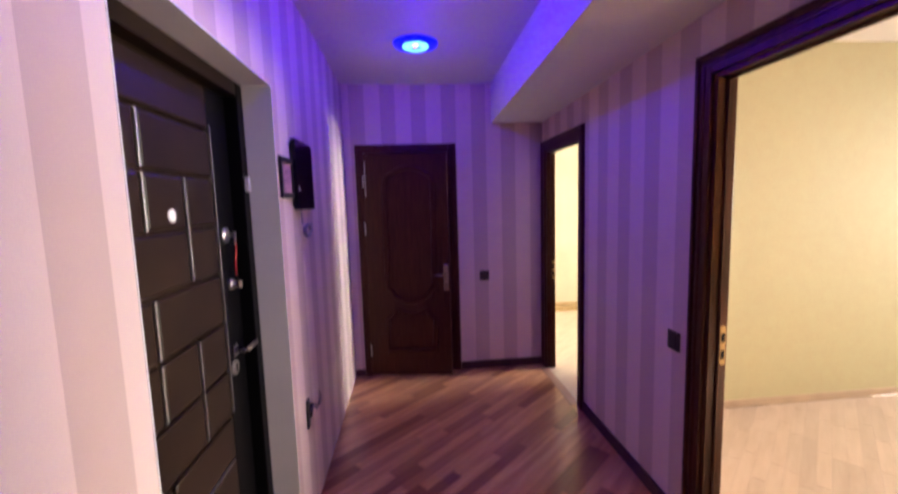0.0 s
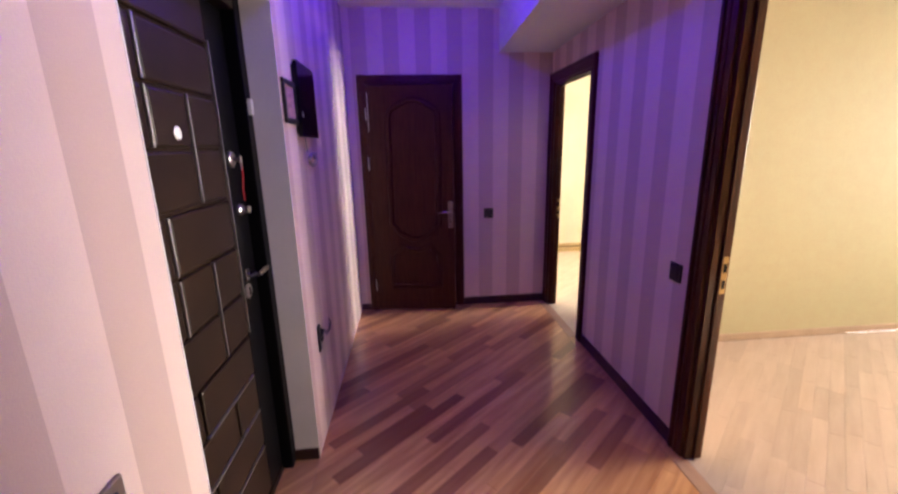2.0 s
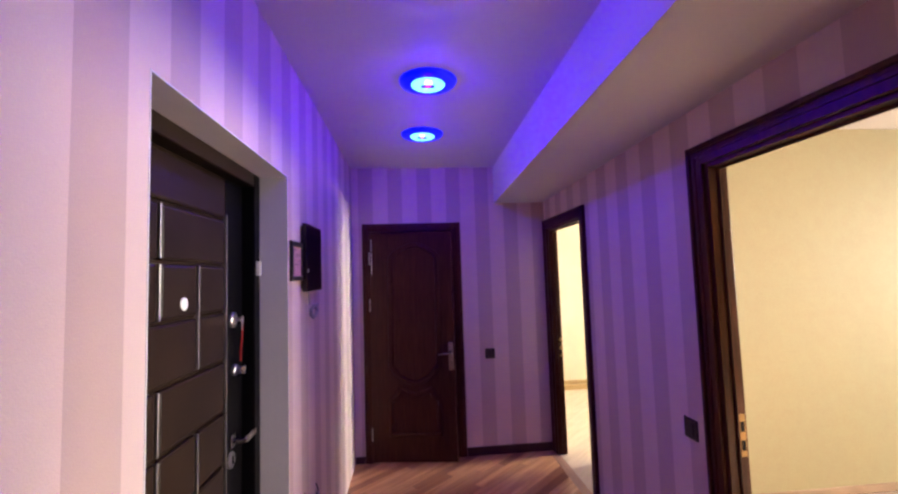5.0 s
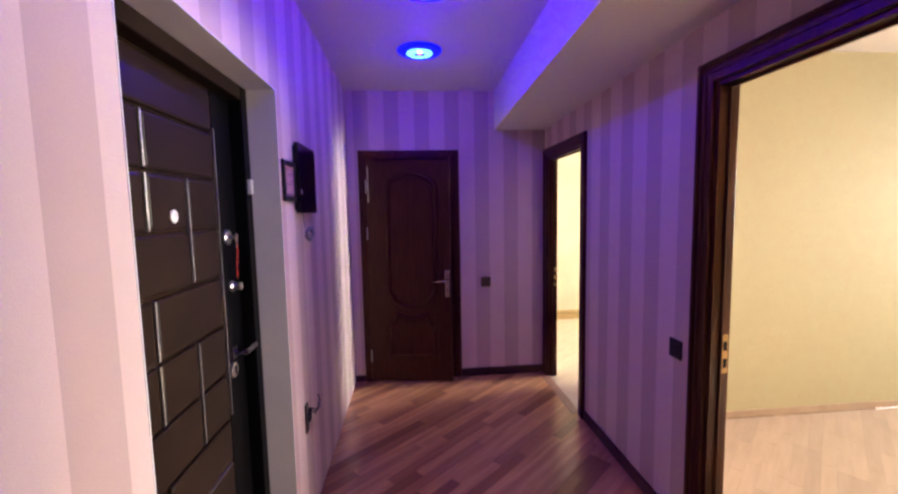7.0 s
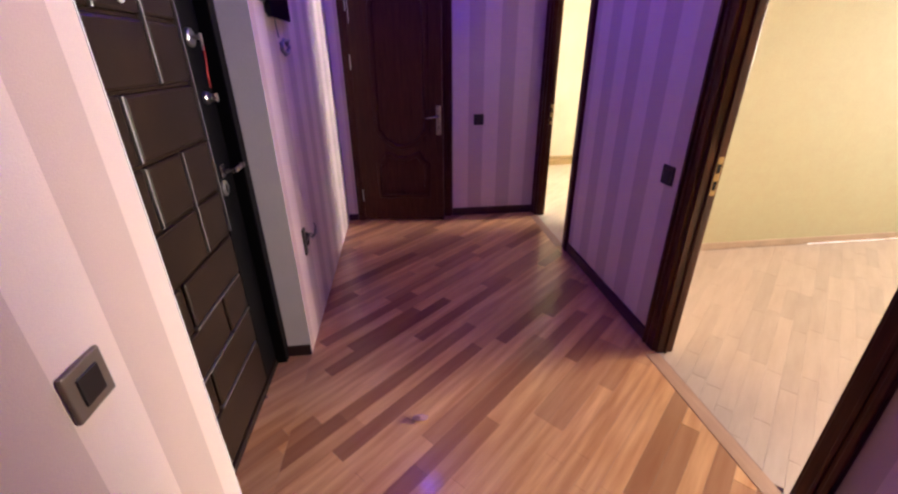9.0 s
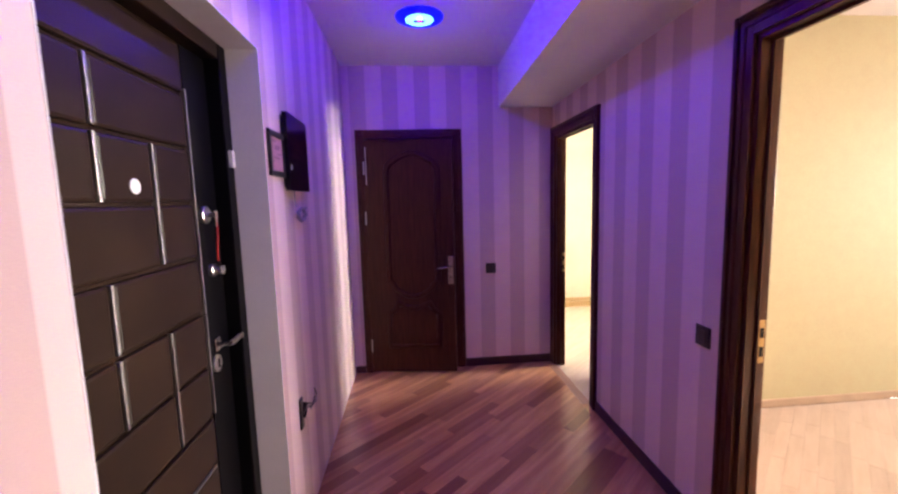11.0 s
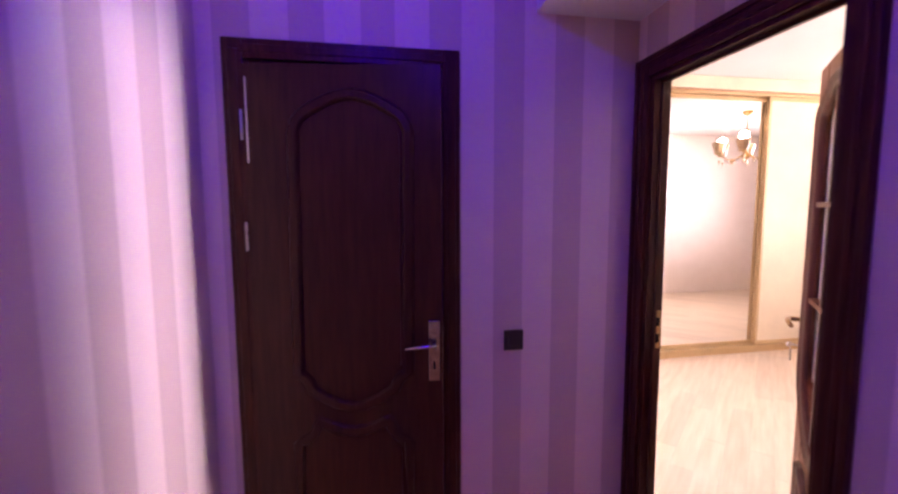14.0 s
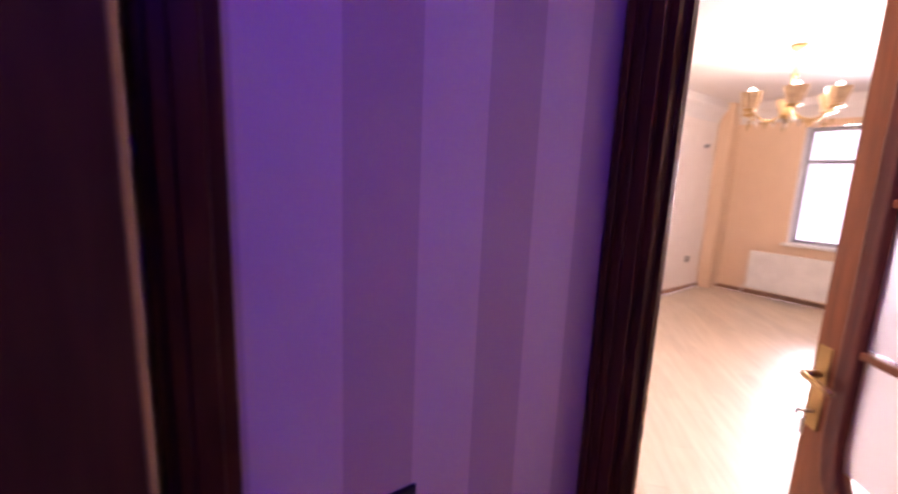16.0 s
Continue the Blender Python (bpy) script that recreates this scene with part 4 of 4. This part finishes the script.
def bedroom_window():
    w = thing("window_1", (BX + 0.2, 4.375, 0.8), "grey framed bedroom window with bright daylight outside", "window", kind="structure")
    x0, x1, y0, y1, z0, z1, f = BX + 0.16, BX + 0.22, 3.5, 5.25, 0.80, 2.36, 0.055
    part("frame_bottom", box(B(), x0, x1, y0, y1, z0, z0 + f, 0.004), M_UPVC, w)
    part("frame_top", box(B(), x0, x1, y0, y1, z1 - f, z1, 0.004), M_UPVC, w)
    for ya in (y0, 4.07, 4.64, y1 - f):
        part("mullion", box(B(), x0 + 0.001, x1 - 0.001, ya, ya + f, z0 + f, z1 - f, 0.004), M_UPVC, w)
    ys = (y0 + f, 4.07, 4.07 + f, 4.64, 4.64 + f, y1 - f)
    for ya, yb in zip(ys[::2], ys[1::2]):
        part("transom", box(B(), x0 + 0.002, x1 - 0.002, ya, yb, 1.885, 1.94, 0.004), M_UPVC, w)
        for za, zb in ((z0 + f, 1.885), (1.94, z1 - f)):
            pane = part("pane", box(B(), x0 + 0.027, x0 + 0.031, ya + 0.001, yb - 0.001, za + 0.001, zb - 0.001), M_GLASS, w, "clear glass pane")
            pane.visible_shadow = False
    part("sill", box(B(), BX - 0.07, x0 - 0.001, y0 - 0.04, y1 + 0.04, z0 - 0.03, z0 + 0.012, 0.006), M_WHITE, w, "white window sill")
    for nm, ya, yb in (("reveal_side", y0 - 0.001, y0 + 0.012), ("reveal_side", y1 - 0.012, y1 + 0.001)):
        part(nm, box(B(), BX - 0.003, x0 - 0.001, ya, yb, z0 + 0.013, z1), M_WHITE, w)


bedroom_window()
solid("backdrop_outdoors", box(B(), 12.0, 12.1, -4, 14, -4, 10), M_OUT, "bright hazy daylight outside the window", "backdrop")


def radiator():
    t = thing("radiator", (6.99, 5.05, 0.1), "white panel radiator under the bedroom window", "radiator")
    x0, x1, y0, y1, z0, z1 = 6.94, 7.01, 4.40, 5.62, 0.10, 0.64
    part("front_panel", box(B(), x0, x0 + 0.014, y0, y1, z0, z1, 0.005), M_WHITE, t)
    part("back_panel", box(B(), x1 - 0.014, x1, y0, y1, z0, z1, 0.005), M_WHITE, t)
    for i in range(20):
        y = y0 + 0.03 + i * (y1 - y0 - 0.06) / 19
        part("rib", box(B(), x0 - 0.004, x0 + 0.002, y - 0.012, y + 0.012, z0 + 0.03, z1 - 0.03, 0.003), M_WHITE, t)
    part("top_grille", box(B(), x0 + 0.002, x1 - 0.002, y0 + 0.004, y1 - 0.004, z1 - 0.002, z1 + 0.006, 0.002), M_WHITE, t)
    for y in (y0 + 0.2, y1 - 0.2):
        part("bracket", box(B(), x1, BX, y - 0.015, y + 0.015, 0.25, 0.5), M_WHITE, t)
    part("pipe", sweep(B(), [(6.985, y1 - 0.02, 0.12), (6.985, y1 + 0.05, 0.12), (6.985, y1 + 0.05, 0.002)], 0.009), M_WHITE, t, smooth=True)


radiator()
wall_switch((6.34, BY, 0.463), (0, -1, 0), (1, 0, 0), 0.10, (M_DARKPLATE, M_BROWNPLATE), "small dark socket low on the pale bedroom wall")
t = thing("wall_hook", (6.446, BY, 2.10), "small dark metal hook high on the bedroom wall", "hook")
part("base", lathe(B(), (6.446, BY - 0.02, 2.10), [(0.02, 0.0), (0.028, 0.012), (0.028, 0.02)], "Y"), M_UPVC, t)
part("arm", sweep(B(), [(6.446, BY - 0.015, 2.10), (6.43, BY - 0.06, 2.10), (6.38, BY - 0.07, 2.105)], 0.009), M_UPVC, t, smooth=True)


# ---- floors, board by board ----
def clip(poly, x0, x1, y0, y1):
    for axis, lim, keep in ((0, x0, 1), (0, x1, -1), (1, y0, 1), (1, y1, -1)):
        out = []
        for i, p in enumerate(poly):
            q = poly[(i + 1) % len(poly)]
            a, b = keep * (p[axis] - lim), keep * (q[axis] - lim)
            if a >= 0:
                out.append(p)
            if (a > 0 > b) or (a < 0 < b):
                k = a / (a - b)
                out.append((p[0] + (q[0] - p[0]) * k, p[1] + (q[1] - p[1]) * k))
        poly = out
        if len(poly) < 3:
            return []
    return poly


def board_mesh(bm, poly, top, thick, rim=0.0006, drop=0.001):
    """A board: flat top, tiny sloped rim, sides."""
    cx, cy = sum(p[0] for p in poly) / len(poly), sum(p[1] for p in poly) / len(poly)
    up = []
    for x, y in poly:
        d = max(math.hypot(x - cx, y - cy), 1e-6)
        up.append(bm.verts.new((x - (x - cx) / d * rim, y - (y - cy) / d * rim, top)))
    mid = [bm.verts.new((x, y, top - drop)) for x, y in poly]
    low = [bm.verts.new((x, y, top - thick)) for x, y in poly]
    n = len(poly)
    bm.faces.new(up)
    for i in range(n):
        j = (i + 1) % n
        bm.faces.new((mid[i], mid[j], up[j], up[i])), bm.faces.new((low[i], low[j], mid[j], mid[i]))


def boards(x0, x1, y0, y1, angle, width, lengths, seed, gap=0.0003):
    """Outlines of diagonal boards in broken bond over a rectangle."""
    rnd = random.Random(seed)
    c, s = math.cos(radians(angle)), math.sin(radians(angle))
    cx, cy = (x0 + x1) / 2, (y0 + y1) / 2
    reach = math.hypot(x1 - x0, y1 - y0) / 2 + 0.2
    v = -reach
    while v < reach:
        u = -reach - rnd.uniform(0, 0.5)
        while u < reach:
            ln = rnd.choice(lengths)
            quad = [(u + gap, v + gap), (u + ln - gap, v + gap), (u + ln - gap, v + width - gap), (u + gap, v + width - gap)]
            poly = clip([(cx + a * c - b * s, cy + a * s + b * c) for a, b in quad], x0, x1, y0, y1)
            if poly:
                area = abs(sum(p[0] * q[1] - q[0] * p[1] for p, q in zip(poly, poly[1:] + poly[:1]))) / 2
                if area > 0.0004:
                    yield poly, (u, v, ln, cx, cy), area > ln * width * 0.97
            u += ln
        v += width


def joined_floor(name, args, top, mat, parent, label):
    bm = B()
    for poly, _, _ in boards(*args):
        board_mesh(bm, poly, top, 0.010)
    ob = part(name, bm, mat, parent, label)
    ob["kind"] = "stuff"


def board_parts(rect, angle, width, lengths, seed, mat, parent, name="board"):
    """Boards as objects of their own; whole ones of one length share a mesh."""
    shared, c, s, g = {}, math.cos(radians(angle)), math.sin(radians(angle)), 0.0003
    drop = 0.0003 if name == "plank" else 0.001
    for poly, (u, v, ln, cx, cy), whole in boards(*rect, angle, width, lengths, seed):
        bm = B()
        if whole:
            if ln not in shared:
                board_mesh(bm, [(g, g), (ln - g, g), (ln - g, width - g), (g, width - g)], 0.0, 0.010, drop=drop)
                shared[ln] = finish(name, bm, mat)
            ob = new(name, shared[ln])
            ob.matrix_basis = pose(cx + u * c - v * s, cy + u * s + v * c, 0, 0, 0, angle)
        else:
            board_mesh(bm, poly, 0.0, 0.010, drop=drop)
            ob = new(name, finish(name, bm, mat))
        ob.parent = parent


floor_hall = tagged(new("floor_hall", finish("floor_hall", box(B(), XL, 0.79, YB, YF, -0.030, -0.0105), M_JOINT)), "diagonal reddish oak strip floor of the hall", "floor", kind="structure")
floor_room = tagged(new("floor_cream_room", finish("floor_cream_room", box(B(), 0.862, 6.60, -1.20, 2.96, -0.030, -0.0105), M_JOINT)), "pale diagonal strip floor of the side room", "floor", kind="structure")
floor_bed = tagged(new("floor_bedroom", finish("floor_bedroom", box(B(), 0.862, BX, 3.06, BY, -0.030, -0.0105), M_SKIRT)), "pale glossy plank floor of the bedroom", "floor", kind="structure")
solid("threshold_side_room", box(B(), 0.7915, 0.861, 1.023, 1.817, -0.01, 0.0015, 0.001), M_SILL, "single oak board along the side room doorway", "threshold")
solid("threshold_bedroom", box(B(), 0.7915, 0.861, 3.173, 3.887, -0.01, 0.0015, 0.001), M_SILL, "single oak board along the bedroom doorway", "threshold")
board_parts((0.863, 3.70, 0.80, 2.944), 42, 0.068, (0.40, 0.50, 0.60), 5, M_BIRCH, floor_room)
joined_floor("rear_boards", (0.863, 6.59, -1.19, 0.799, 42, 0.068, (0.40, 0.50, 0.60), 15), 0.0, M_BIRCH_J, floor_room, "pale strip boards")
joined_floor("far_boards", (3.701, 6.59, 0.80, 2.944, 42, 0.068, (0.40, 0.50, 0.60), 16), 0.0, M_BIRCH_J, floor_room, "pale strip boards")
board_parts((0.863, BX - 0.017, 3.062, BY - 0.017), 42, 0.12, (0.9, 1.2), 6, M_LAMINATE, floor_bed, "plank")
for ya, yb in ((YB, 1.022), (1.818, 3.172), (3.888, YF)):
    solid("floor_margin", box(B(), 0.7905, XR, ya, yb, -0.02, 0.0), M_OAK, "oak border board along the hall wall", "floor")
joined_floor("recess_boards", (-1.112, XL - 0.0005, 1.092, 2.044, 42, 0.072, (0.50, 0.70, 0.90), 9), 0.0, M_OAK_J, floor_hall, "reddish strip boards")
joined_floor("rear_boards", (XL, 0.79, YB, 0.30, 42, 0.068, (0.50, 0.70, 0.90), 7), 0.0, M_OAK_J, floor_hall, "reddish strip boards")
board_parts((XL, 0.79, 0.3005, YF), 42, 0.072, (0.50, 0.70, 0.90), 8, M_OAK, floor_hall)
